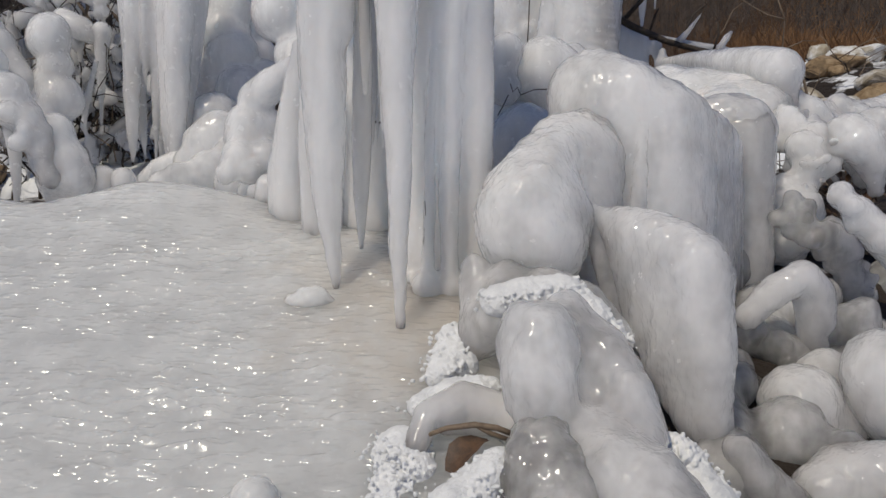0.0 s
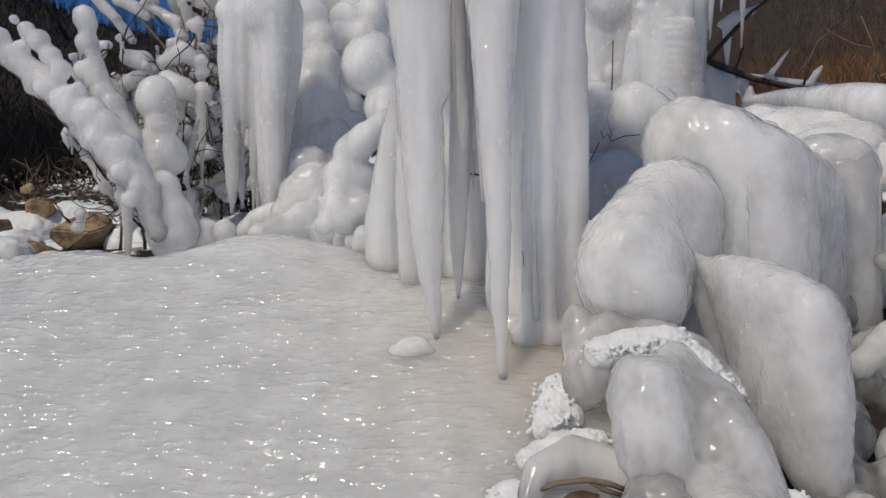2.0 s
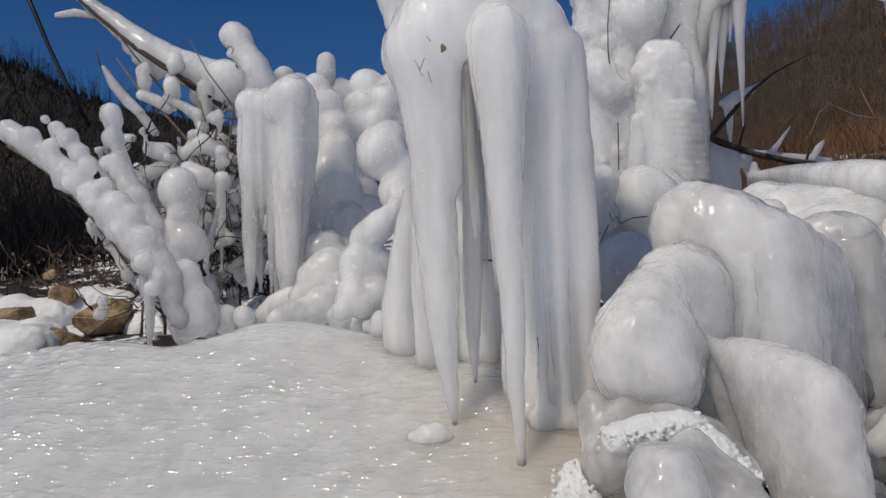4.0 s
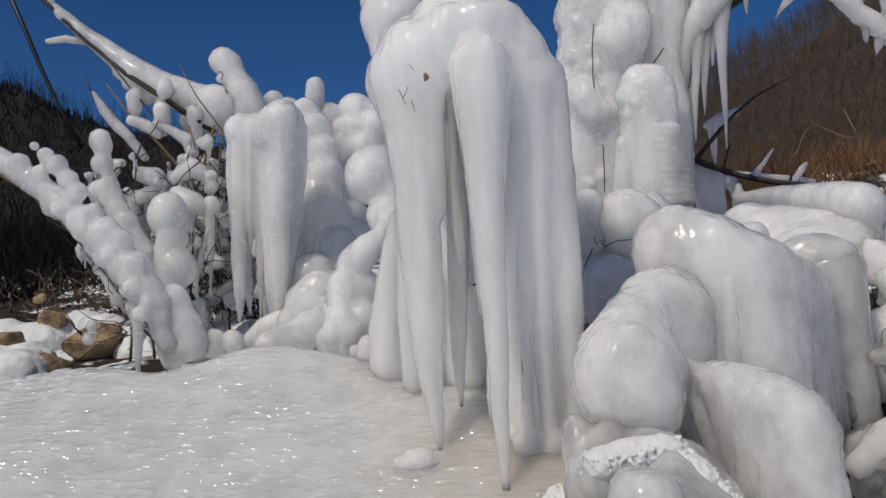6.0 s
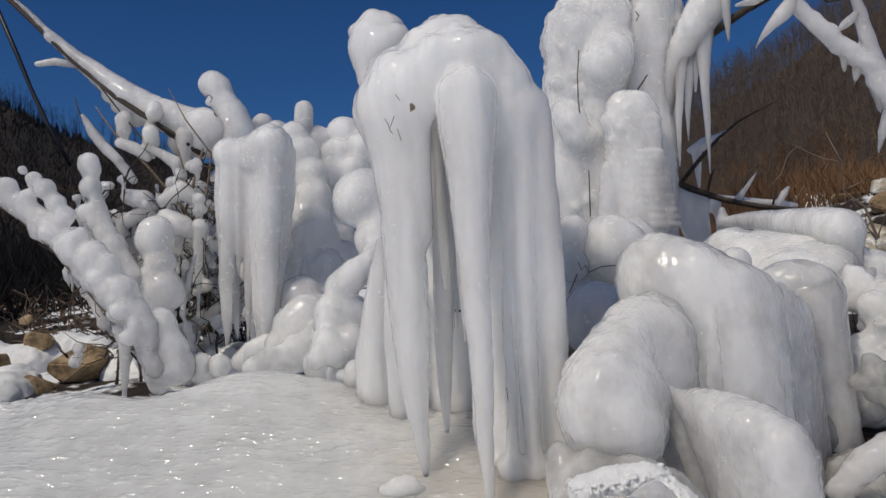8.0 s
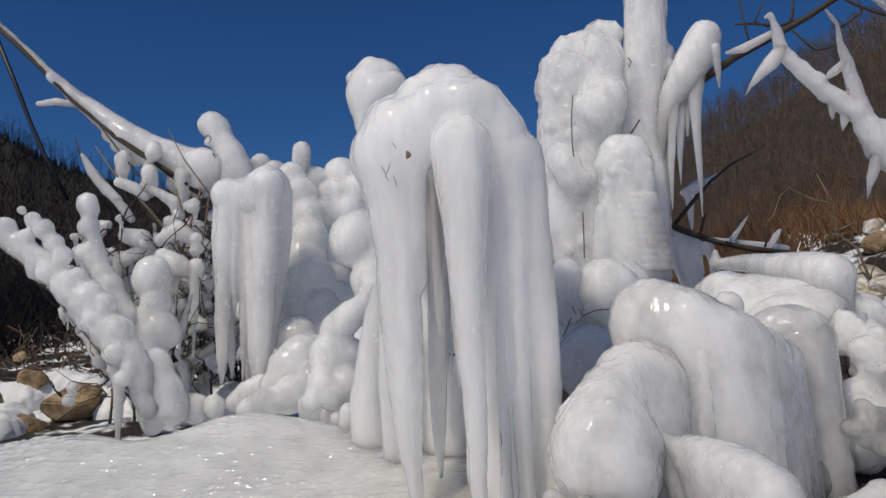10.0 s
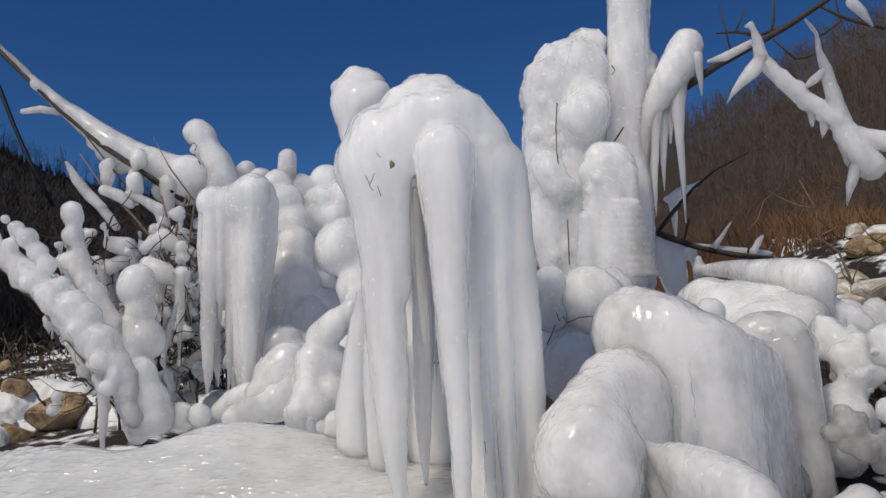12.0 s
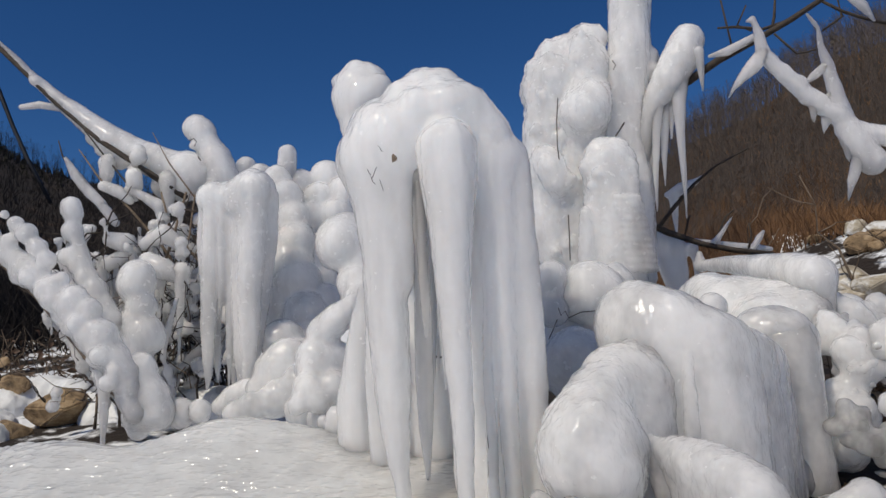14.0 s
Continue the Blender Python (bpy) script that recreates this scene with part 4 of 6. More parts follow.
def build_dome():
    top = thing("ice_dome", "broad ice dome with a draped, pleated front", "ice mound")
    f = Ice(0.07)
    f.ball(0.429, 2.320, 0.825, 0.088)
    f.ball(0.452, 2.250, 0.754, 0.100)
    f.ball(0.372, 2.320, 0.812, 0.047)
    f.drape([(0.436, 2.3, 0.836, 0.107), (0.502, 2.26, 0.813, 0.102), (0.562, 2.23, 0.79, 0.097)], 0.158, 1.05, 4, (0.0, -0.10), melt=0.05)
    f.drape([(0.623, 2.21, 0.764, 0.09), (0.666, 2.22, 0.744, 0.087), (0.707, 2.25, 0.726, 0.084)], 0.158, 1.05, 4, (0.0, -0.10), melt=0.014)
    f.drape([(0.763, 2.3, 0.702, 0.083), (0.831, 2.38, 0.68, 0.076), (0.89, 2.45, 0.66, 0.063)], 0.150, 1.0, 5, (0.02, -0.04), melt=0.010)
    f.chain((0.549, 2.12, 0.708, 0.012), (0.541, 2.1, 0.612, 0.02), (0.532, 2.08, 0.503, 0.023), (0.522, 2.06, 0.413, 0.019), melt=0.012)
    f.chain((0.507, 2.14, 0.628, 0.012), (0.498, 2.12, 0.548, 0.017), (0.487, 2.1, 0.471, 0.016), melt=0.012)
    part("crown", f.mesh("crown", WET, 0.007, ((0.006, (0.06, 0.06, 0.3)), (0.003, (0.025, 0.025, 0.12)), (0.004, 0.035))), top, "smooth humped crown with a falling front")
    f = Ice(0.06)
    f.ball(0.292, 2.060, 0.627, 0.090)
    f.ball(0.344, 2.120, 0.656, 0.073)
    f.ball(0.241, 2.000, 0.574, 0.088)
    f.ball(0.229, 1.960, 0.493, 0.125)
    f.ball(0.187, 1.930, 0.477, 0.099)
    f.ball(0.235, 1.950, 0.398, 0.127)
    f.ball(0.298, 1.980, 0.464, 0.083)
    f.chain((0.329, 2.120, 0.670, 0.066), (0.411, 2.200, 0.688, 0.086))
    f.chain((0.402, 2.140, 0.616, 0.100), (0.399, 2.120, 0.440, 0.098), (0.382, 2.100, 0.287, 0.096))
    line = [(0.234, 2.000, 0.587, 0.094), (0.219, 1.950, 0.472, 0.128), (0.241, 1.950, 0.368, 0.127)]
    knobs(f, line, 14, 0.02, 0.04, hash_rng(4), 0.72)
    part("hump", f.mesh("hump", WET, 0.007, ((0.008, (0.05, 0.05, 0.08)), (0.005, 0.028), (0.002, 0.013))), top, "rounded hump with a wrinkled grey underside")


def build_second_dome():
    top = thing("ice_dome", "ice dome with a ragged hanging curtain", "ice mound")
    f = Ice(0.06)
    f.ball(0.911, 2.6, 0.751, 0.089)
    f.ball(0.982, 2.58, 0.753, 0.089)
    f.ball(1.027, 2.56, 0.727, 0.074)
    part("crown", f.mesh("crown", WET, 0.008, ((0.008, 0.07), (0.004, 0.03))), top, "white rounded crown of ice")
    f = Ice(0.03)
    f.drape([(0.908, 2.6, 0.727, 0.087), (0.976, 2.57, 0.73, 0.086), (1.025, 2.54, 0.708, 0.072)], 0.112, 0.95, 6, (0.03, 0.0))
    part("curtain", f.mesh("curtain", WET, 0.008, ((0.014, (0.05, 0.05, 0.4)), (0.005, 0.04))), top, "grey pleated curtain of ice with a ragged hem")


def build_log():
    top = thing("ice_log", "log-shaped white ice bar with a drooping round end", "ice bar")
    f = Ice(0.03)
    f.chain((1.056, 3.750, 1.103, 0.026), (1.119, 3.500, 1.080, 0.040), (1.168, 3.200, 1.029, 0.064), (1.227, 3.050, 1.000, 0.079), (1.274, 2.950, 0.969, 0.086))
    f.chain((1.283, 2.950, 0.953, 0.077), (1.300, 2.930, 0.850, 0.040), (1.312, 2.930, 0.800, 0.018))
    f.chain((1.055, 3.750, 1.161, 0.017), (1.056, 3.750, 1.103, 0.029))
    part("bar", f.mesh("bar", ICE, 0.009, ((0.004, (0.03, 0.2, 0.2)),)), top)


def build_back_mound():
    top = thing("ice_mound", "low white ice mound with flowing ridges", "ice mound")
    f = Ice(0.06)
    f.ball(0.928, 3.200, 0.921, 0.108)
    f.ball(1.024, 3.100, 0.874, 0.128)
    f.ball(1.125, 3.000, 0.852, 0.114)
    f.ball(0.881, 3.300, 0.917, 0.066)
    f.ball(1.193, 2.900, 0.810, 0.106)
    f.ball(0.950, 3.100, 0.831, 0.142)
    f.ball(1.038, 2.900, 0.775, 0.132)
    f.ball(0.823, 2.800, 0.861, 0.056)
    part("body", f.mesh("body", ICE, 0.011, ((0.01, 0.12), (0.004, 0.04))), top)
    f = Ice(0.03)
    f.ball(1.493, 3.200, 0.803, 0.096)
    f.ball(1.540, 3.200, 0.764, 0.082)
    part("lobe", f.mesh("lobe", CLEAR, 0.011, ((0.006, 0.08),)), top)


build_shaded_balls()
build_dome()
build_second_dome()
build_log()
build_back_mound()


# ---- near lumps at the foot of the sheet ----
def build_draped_lump():
    top = thing("ice_lump", "arched ice lump draped down to a ragged hem", "ice lump")
    f = Ice(0.05)
    f.chain((0.388, 1.97, 0.488, 0.022), (0.449, 1.92, 0.463, 0.041), (0.505, 1.86, 0.448, 0.048), (0.556, 1.8, 0.426, 0.055), (0.595, 1.74, 0.387, 0.058))
    f.chain((0.441, 1.93, 0.453, 0.039), (0.465, 1.9, 0.316, 0.036), (0.489, 1.87, 0.193, 0.029), melt=0.035)
    f.chain((0.471, 1.88, 0.443, 0.046), (0.502, 1.85, 0.268, 0.044), (0.52, 1.83, 0.131, 0.035), melt=0.035)
    f.chain((0.511, 1.83, 0.431, 0.05), (0.536, 1.79, 0.21, 0.048), (0.556, 1.77, 0.064, 0.039), melt=0.035)
    f.chain((0.55, 1.78, 0.417, 0.053), (0.572, 1.74, 0.181, 0.052), (0.587, 1.72, 0.019, 0.044), melt=0.035)
    f.chain((0.585, 1.73, 0.383, 0.052), (0.601, 1.7, 0.165, 0.049), (0.608, 1.68, -0.007, 0.037), melt=0.035)
    f.chain((0.612, 1.72, 0.337, 0.049), (0.62, 1.69, 0.115, 0.035), (0.629, 1.67, -0.056, 0.019), melt=0.035)
    f.chain((0.525, 1.8, 0.139, 0.026), (0.552, 1.79, 0.037, 0.02), (0.564, 1.78, -0.001, 0.008), melt=0.035)
    f.chain((0.568, 1.73, 0.022, 0.025), (0.593, 1.72, -0.042, 0.016), (0.607, 1.72, -0.076, 0.007), melt=0.035)
    part("body", f.mesh("body", WET, 0.006, ((0.006, (0.05, 0.05, 0.10)), (0.005, 0.03), (0.002, 0.014))), top)
    for fin in (
        Ice(0.02).chain((0.354, 1.99, 0.472, 0.022), (0.36, 1.97, 0.394, 0.026), (0.38, 1.95, 0.309, 0.023), (0.395, 1.94, 0.251, 0.014)),
        Ice(0.02).chain((0.389, 1.96, 0.454, 0.028), (0.414, 1.93, 0.355, 0.03), (0.435, 1.91, 0.257, 0.027), (0.449, 1.9, 0.172, 0.016)),
    ):
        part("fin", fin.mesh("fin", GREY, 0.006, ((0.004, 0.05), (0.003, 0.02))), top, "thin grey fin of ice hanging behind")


def build_front_lump():
    top = thing("ice_lump", "hunched ice lump with glossy rounded shoulders", "ice lump")
    f = Ice(0.05)
    f.ball(0.188, 1.520, 0.255, 0.082)
    f.ball(0.194, 1.500, 0.193, 0.079)
    f.ball(0.198, 1.480, 0.129, 0.067)
    f.chain((0.263, 1.620, 0.284, 0.056), (0.329, 1.580, 0.195, 0.074), (0.370, 1.520, 0.128, 0.072), (0.397, 1.460, 0.078, 0.049))
    f.ball(0.313, 1.380, 0.030, 0.080)
    f.ball(0.377, 1.340, 0.015, 0.078)
    f.ball(0.289, 1.450, 0.064, 0.064)
    f.ball(0.419, 1.300, -0.052, 0.081)
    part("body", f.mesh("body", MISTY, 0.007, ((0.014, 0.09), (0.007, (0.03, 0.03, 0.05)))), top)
    f = Ice(0.04)
    f.ball(0.192, 1.430, 0.066, 0.068)
    f.ball(0.193, 1.390, 0.015, 0.075)
    f.ball(0.157, 1.400, 0.033, 0.047)
    f.ball(0.237, 1.360, -0.005, 0.073)
    f.ball(0.205, 1.320, -0.051, 0.082)
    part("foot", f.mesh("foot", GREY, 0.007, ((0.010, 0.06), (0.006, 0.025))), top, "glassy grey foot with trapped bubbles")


def build_small_post():
    top = thing("ice_post", "short grey ice post at the edge of the sheet", "ice post")
    f = Ice(0.03)
    f.chain((0.081, 1.880, 0.356, 0.038), (0.085, 1.860, 0.280, 0.047), (0.090, 1.820, 0.190, 0.055))
    f.chain((0.159, 1.840, 0.325, 0.055), (0.130, 1.800, 0.249, 0.068))
    f.chain((0.237, 1.800, 0.304, 0.067), (0.328, 1.780, 0.280, 0.059), (0.390, 1.750, 0.205, 0.053))
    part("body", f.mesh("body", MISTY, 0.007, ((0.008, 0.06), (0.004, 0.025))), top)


def build_side_lumps():
    rng = hash_rng(41)
    f = Ice(0.03)
    for i in range(70):
        x, y = rng.uniform(0.45, 1.7), rng.uniform(1.15, 2.7)
        f.ball(x, y, 0.08 + 0.42 * (y - 1.85) - 0.22 * max(0, x - 0.5) + rng.uniform(-0.06, 0.03), rng.uniform(0.05, 0.11))
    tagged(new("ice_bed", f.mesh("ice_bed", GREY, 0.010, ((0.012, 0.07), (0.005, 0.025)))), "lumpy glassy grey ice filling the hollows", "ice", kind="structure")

    def icy(label, mat, *fields):
        top = thing("ice_lump", label, "ice lump", "lumps below the domes")
        for f in fields:
            part("body", f.mesh("body", mat, 0.007, ((0.007, 0.06), (0.004, 0.022))), top)
    f = Ice(0.04)
    f.chain((0.828, 2.050, 0.200, 0.037), (0.898, 2.050, 0.270, 0.043), (0.973, 2.050, 0.306, 0.049), (1.021, 2.050, 0.270, 0.043), (1.038, 2.050, 0.185, 0.031))
    f.chain((0.989, 2.080, 0.274, 0.028), (1.000, 2.080, 0.195, 0.031), (1.028, 2.080, 0.115, 0.038))
    icy("bent grey ice bar over a dark hollow", WET, f)
    f = Ice(0.03)
    f.ball(0.887, 1.850, 0.018, 0.101)
    f.ball(0.990, 1.950, 0.063, 0.071)
    f.ball(0.981, 1.850, -0.040, 0.079)
    f.ball(0.870, 1.850, -0.076, 0.079)
    f.ball(0.893, 1.780, -0.078, 0.068)
    icy("rounded grey ice lumps in a cluster", WET, f)
    f = Ice(0.03)
    f.ball(1.070, 1.800, 0.118, 0.101)
    f.ball(1.089, 1.800, 0.027, 0.096)
    f.ball(1.039, 1.800, 0.055, 0.060)
    icy("large smooth ice ball", WET, f)
    f = Ice(0.04)
    f.chain((0.641, 1.600, 0.000, 0.032), (0.676, 1.600, -0.061, 0.049), (0.735, 1.600, -0.125, 0.062), (0.787, 1.600, -0.189, 0.074))
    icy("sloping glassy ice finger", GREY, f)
    f = Ice(0.04)
    f.ball(0.907, 1.650, -0.088, 0.081)
    f.ball(0.959, 1.600, -0.067, 0.074)
    f.ball(0.836, 1.620, -0.108, 0.065)
    f.ball(0.944, 1.620, -0.147, 0.075)
    icy("low grey ice lumps, wet and glassy", WET, f)
    line = [(0.863, 2.100, 0.127, 0.041), (0.952, 2.100, 0.075, 0.041), (1.040, 2.100, 0.062, 0.038), (1.132, 2.100, 0.127, 0.038), (1.176, 2.100, 0.191, 0.041)]
    f = knobs(Ice(0.02).chain(*line), line, 34, 0.018, 0.042, rng)
    icy("knobbed translucent ice in a hollow", GREY, f)
    line = [(0.787, 2.000, 0.088, 0.030), (0.810, 2.000, 0.010, 0.039), (0.839, 2.000, -0.068, 0.040)]
    f = knobs(Ice(0.02).chain(*line), line, 10, 0.015, 0.035, rng)
    icy("smooth dim ice beside the draped lump", GREY, f)
    line = [(1.230, 2.850, 0.794, 0.050), (1.260, 2.750, 0.718, 0.052), (1.295, 2.650, 0.646, 0.058), (1.240, 2.640, 0.560, 0.055), (1.200, 2.640, 0.450, 0.055), (1.190, 2.620, 0.320, 0.060)]
    f = knobs(Ice(0.035).chain(*line), line, 50, 0.020, 0.050, rng, 1.2)
    f.melt = 0.014
    knobs(f, line, 90, 0.008, 0.018, rng, 1.55)
    icy("knotted white ice with gaps and small knobs", ICE, f)
    line = [(1.332, 2.650, 0.685, 0.047), (1.408, 2.650, 0.714, 0.058), (1.504, 2.650, 0.733, 0.066), (1.572, 2.600, 0.711, 0.065)]
    f = knobs(Ice(0.03).chain(*line), line, 26, 0.015, 0.04, rng)
    f.chain((1.402, 2.600, 0.693, 0.069), (1.454, 2.600, 0.617, 0.057), (1.469, 2.600, 0.531, 0.027))
    f.ball(1.491, 2.750, 0.628, 0.061)
    f.ball(1.455, 2.750, 0.658, 0.048)
    f.ball(1.483, 2.700, 0.568, 0.040)
    icy("overhanging ice brow with a rounded lobe", ICE, f)
    line = [(1.164, 2.250, 0.524, 0.030), (1.225, 2.250, 0.474, 0.043), (1.296, 2.250, 0.399, 0.053), (1.367, 2.250, 0.332, 0.057)]
    f = knobs(Ice(0.03).chain(*line), line, 14, 0.012, 0.03, rng)
    icy("slanting ice bar with a rough skin", ICE, f)
    line = [(1.117, 2.450, 0.454, 0.040), (1.183, 2.450, 0.399, 0.044), (1.248, 2.450, 0.363, 0.044), (1.307, 2.450, 0.289, 0.044), (1.349, 2.450, 0.197, 0.055)]
    f = knobs(Ice(0.02).chain(*line), line, 44, 0.014, 0.035, rng, 1.2)
    icy("knobbed glassy ice over dead twigs", GREY, f)
    line = [(1.303, 3.000, 0.858, 0.044), (1.414, 2.950, 0.780, 0.043), (1.568, 3.000, 0.804, 0.048), (1.799, 3.100, 0.845, 0.059)]
    f = knobs(Ice(0.03).chain(*line), line, 30, 0.02, 0.05, rng)
    icy("low white ice ridge with small knobs", ICE, f)


build_draped_lump()
build_front_lump()
build_small_post()
build_side_lumps()


# ---- the ice columns behind ----
def build_back_columns():
    top = thing("ice_columns", "cluster of white ice columns with bubbly rippled faces", "ice column")
    f = Ice(0.04)
    f.ball(0.559, 3.75, 2.36, 0.063)
    f.ball(0.48, 3.75, 2.298, 0.08)
    f.ball(0.621, 3.72, 2.33, 0.068)
    f.ball(0.536, 3.7, 2.243, 0.096)
    f.ball(0.389, 3.75, 2.274, 0.08)
    f.ball(0.324, 3.75, 2.186, 0.08)
    f.ball(0.287, 3.75, 2.08, 0.08)
    f.ball(0.407, 3.72, 2.137, 0.113)
    f.ball(0.581, 3.7, 2.147, 0.113)
    f.chain((0.365, 3.76, 2.124, 0.12), (0.318, 3.76, 1.881, 0.109), (0.301, 3.74, 1.605, 0.102), (0.306, 3.72, 1.365, 0.107), (0.335, 3.7, 1.143, 0.084))
    f.chain((0.559, 3.72, 2.218, 0.119), (0.536, 3.7, 1.938, 0.135), (0.499, 3.7, 1.642, 0.101), (0.452, 3.7, 1.352, 0.09), (0.452, 3.7, 1.122, 0.096), melt=0.02)
    f.ball(0.515, 3.6, 1.891, 0.129)
    f.ball(0.554, 3.6, 1.965, 0.093)
    f.ball(0.329, 3.62, 1.636, 0.085)
    f.ball(0.296, 3.63, 1.684, 0.061)
    f.ball(0.357, 3.62, 1.547, 0.077)
    knobs(f, [(0.371, 3.74, 2.24, 0.119), (0.302, 3.74, 1.877, 0.119), (0.32, 3.68, 1.562, 0.095), (0.326, 3.66, 1.154, 0.095)], 26, 0.014, 0.028, hash_rng(81), 0.85)
    knobs(f, [(0.549, 3.7, 2.303, 0.113), (0.519, 3.62, 1.915, 0.138), (0.479, 3.66, 1.547, 0.106), (0.444, 3.66, 1.147, 0.1)], 30, 0.014, 0.028, hash_rng(82), 0.85)
    part("shaft", f.mesh("shaft", ICE, 0.007, ((0.007, 0.045), (0.008, (0.028, 0.028, 0.14)), (0.004, 0.018))), top, "twin bubbly shafts of white ice")
    f = Ice(0.02)
    f.ball(0.56, 3.5, 1.671, 0.064)
    f.ball(0.638, 3.5, 1.66, 0.069)
    f.ball(0.514, 3.5, 1.595, 0.059)
    f.ball(0.678, 3.5, 1.626, 0.053)
    f.chain((0.595, 3.52, 1.622, 0.113), (0.59, 3.52, 1.427, 0.124), (0.596, 3.52, 1.233, 0.129), (0.602, 3.52, 1.042, 0.134))
    f.chain((0.463, 3.45, 1.367, 0.032), (0.458, 3.45, 1.232, 0.042), (0.441, 3.45, 1.072, 0.037))
    f.chain((0.694, 3.46, 1.574, 0.037), (0.682, 3.46, 1.301, 0.042), (0.691, 3.46, 1.032, 0.042))
    for k in range(11):
        z = 1.421 - 0.034 * k
        f.chain((0.60 + 0.004 * k, 3.395, z, 0.017), (0.66 + 0.005 * k, 3.388, z - 0.006, 0.020), (0.71 + 0.005 * k, 3.405, z - 0.010, 0.016), melt=0.010)
    knobs(f, [(0.585, 3.5, 1.646, 0.107), (0.582, 3.5, 1.368, 0.118)], 40, 0.014, 0.028, hash_rng(83), 0.92)
    part("stump", f.mesh("stump", ICE, 0.007, ((0.006, (0.05, 0.05, 0.03)), (0.004, 0.02))), top, "stubby ice shaft with frozen ripples")
    f = Ice(0.03)
    f.chain((0.836, 3.7, 2.715, 0.113), (0.794, 3.7, 2.344, 0.107), (0.76, 3.7, 2.072, 0.107), (0.755, 3.7, 1.802, 0.096), (0.772, 3.68, 1.502, 0.073), (0.767, 3.68, 1.243, 0.067), (0.761, 3.68, 1.045, 0.062))
    f.chain((0.691, 3.66, 2.154, 0.045), (0.655, 3.64, 1.911, 0.05), (0.677, 3.66, 1.621, 0.045))
    f.ball(0.893, 3.72, 2.206, 0.051)
    f.ball(0.897, 3.7, 2.122, 0.045)
    part("shaft", f.mesh("shaft", ICE, 0.009, ((0.010, (0.035, 0.035, 0.25)), (0.005, 0.03))), top, "tall slender shaft of ice")
    f = Ice(0.05)
    f.chain((1.059, 3.6, 2.233, 0.083), (1.012, 3.6, 2.136, 0.094), (0.947, 3.6, 2.035, 0.088), (0.875, 3.62, 1.935, 0.061), (0.824, 3.64, 1.81, 0.045), (0.789, 3.66, 1.613, 0.034))
    part("knob", f.mesh("knob", ICE, 0.008, ((0.004, 0.08), (0.003, 0.02))), top, "smooth slanting ice knob")
    for drop in (
        Ice(0.02).chain((1.015, 3.58, 2.098, 0.044), (0.982, 3.58, 1.926, 0.036), (0.975, 3.58, 1.753, 0.022), (0.973, 3.58, 1.554, 0.014), (0.966, 3.58, 1.324, 0.004)),
        Ice(0.02).chain((0.888, 3.6, 1.939, 0.033), (0.862, 3.6, 1.767, 0.022), (0.842, 3.6, 1.567, 0.014), (0.831, 3.6, 1.369, 0.004)),
        Ice(0.02).chain((0.943, 3.62, 2.001, 0.039), (0.916, 3.62, 1.827, 0.025), (0.895, 3.62, 1.654, 0.014), (0.887, 3.62, 1.497, 0.004)),
        Ice(0.02).chain((0.864, 3.66, 1.901, 0.028), (0.826, 3.66, 1.524, 0.022), (0.809, 3.66, 1.267, 0.014), (0.803, 3.66, 1.125, 0.004)),
        Ice(0.02).chain((0.965, 3.6, 1.992, 0.033), (0.949, 3.6, 1.876, 0.017), (0.934, 3.6, 1.733, 0.006)),
        Ice(0.02).chain((1.08, 3.5, 2.135, 0.024), (1.081, 3.5, 2.035, 0.016), (1.08, 3.5, 1.932, 0.004)),
        Ice(0.02).chain((0.84, 3.7, 1.796, 0.023), (0.812, 3.7, 1.533, 0.02), (0.796, 3.7, 1.273, 0.017), (0.779, 3.7, 1.046, 0.011)),
    ):
        part("icicle", drop.mesh("icicle", CLEAR, 0.005, ((0.002, 0.05),)), top, "thin clear icicle")
    # the first two tubes are dark lines drawn for shade in grooves
    for ks in ([(0.384, 3.55, 1.967, 0.003), (0.369, 3.55, 1.847, 0.003), (0.364, 3.55, 1.726, 0.003), (0.368, 3.55, 1.625, 0.003)], [(0.391, 3.55, 1.375, 0.003), (0.388, 3.55, 1.263, 0.003), (0.383, 3.55, 1.15, 0.003)], [(0.69, 3.5, 1.803, 0.004), (0.669, 3.5, 1.773, 0.004), (0.642, 3.5, 1.738, 0.004)], [(0.668, 3.55, 2.138, 0.003), (0.682, 3.55, 2.114, 0.003), (0.669, 3.55, 2.091, 0.003)]):
        part("twig", tube("twig", ks, WOOD, 5), top, "dark strand in the ice, standing for twigs and crevice shade")


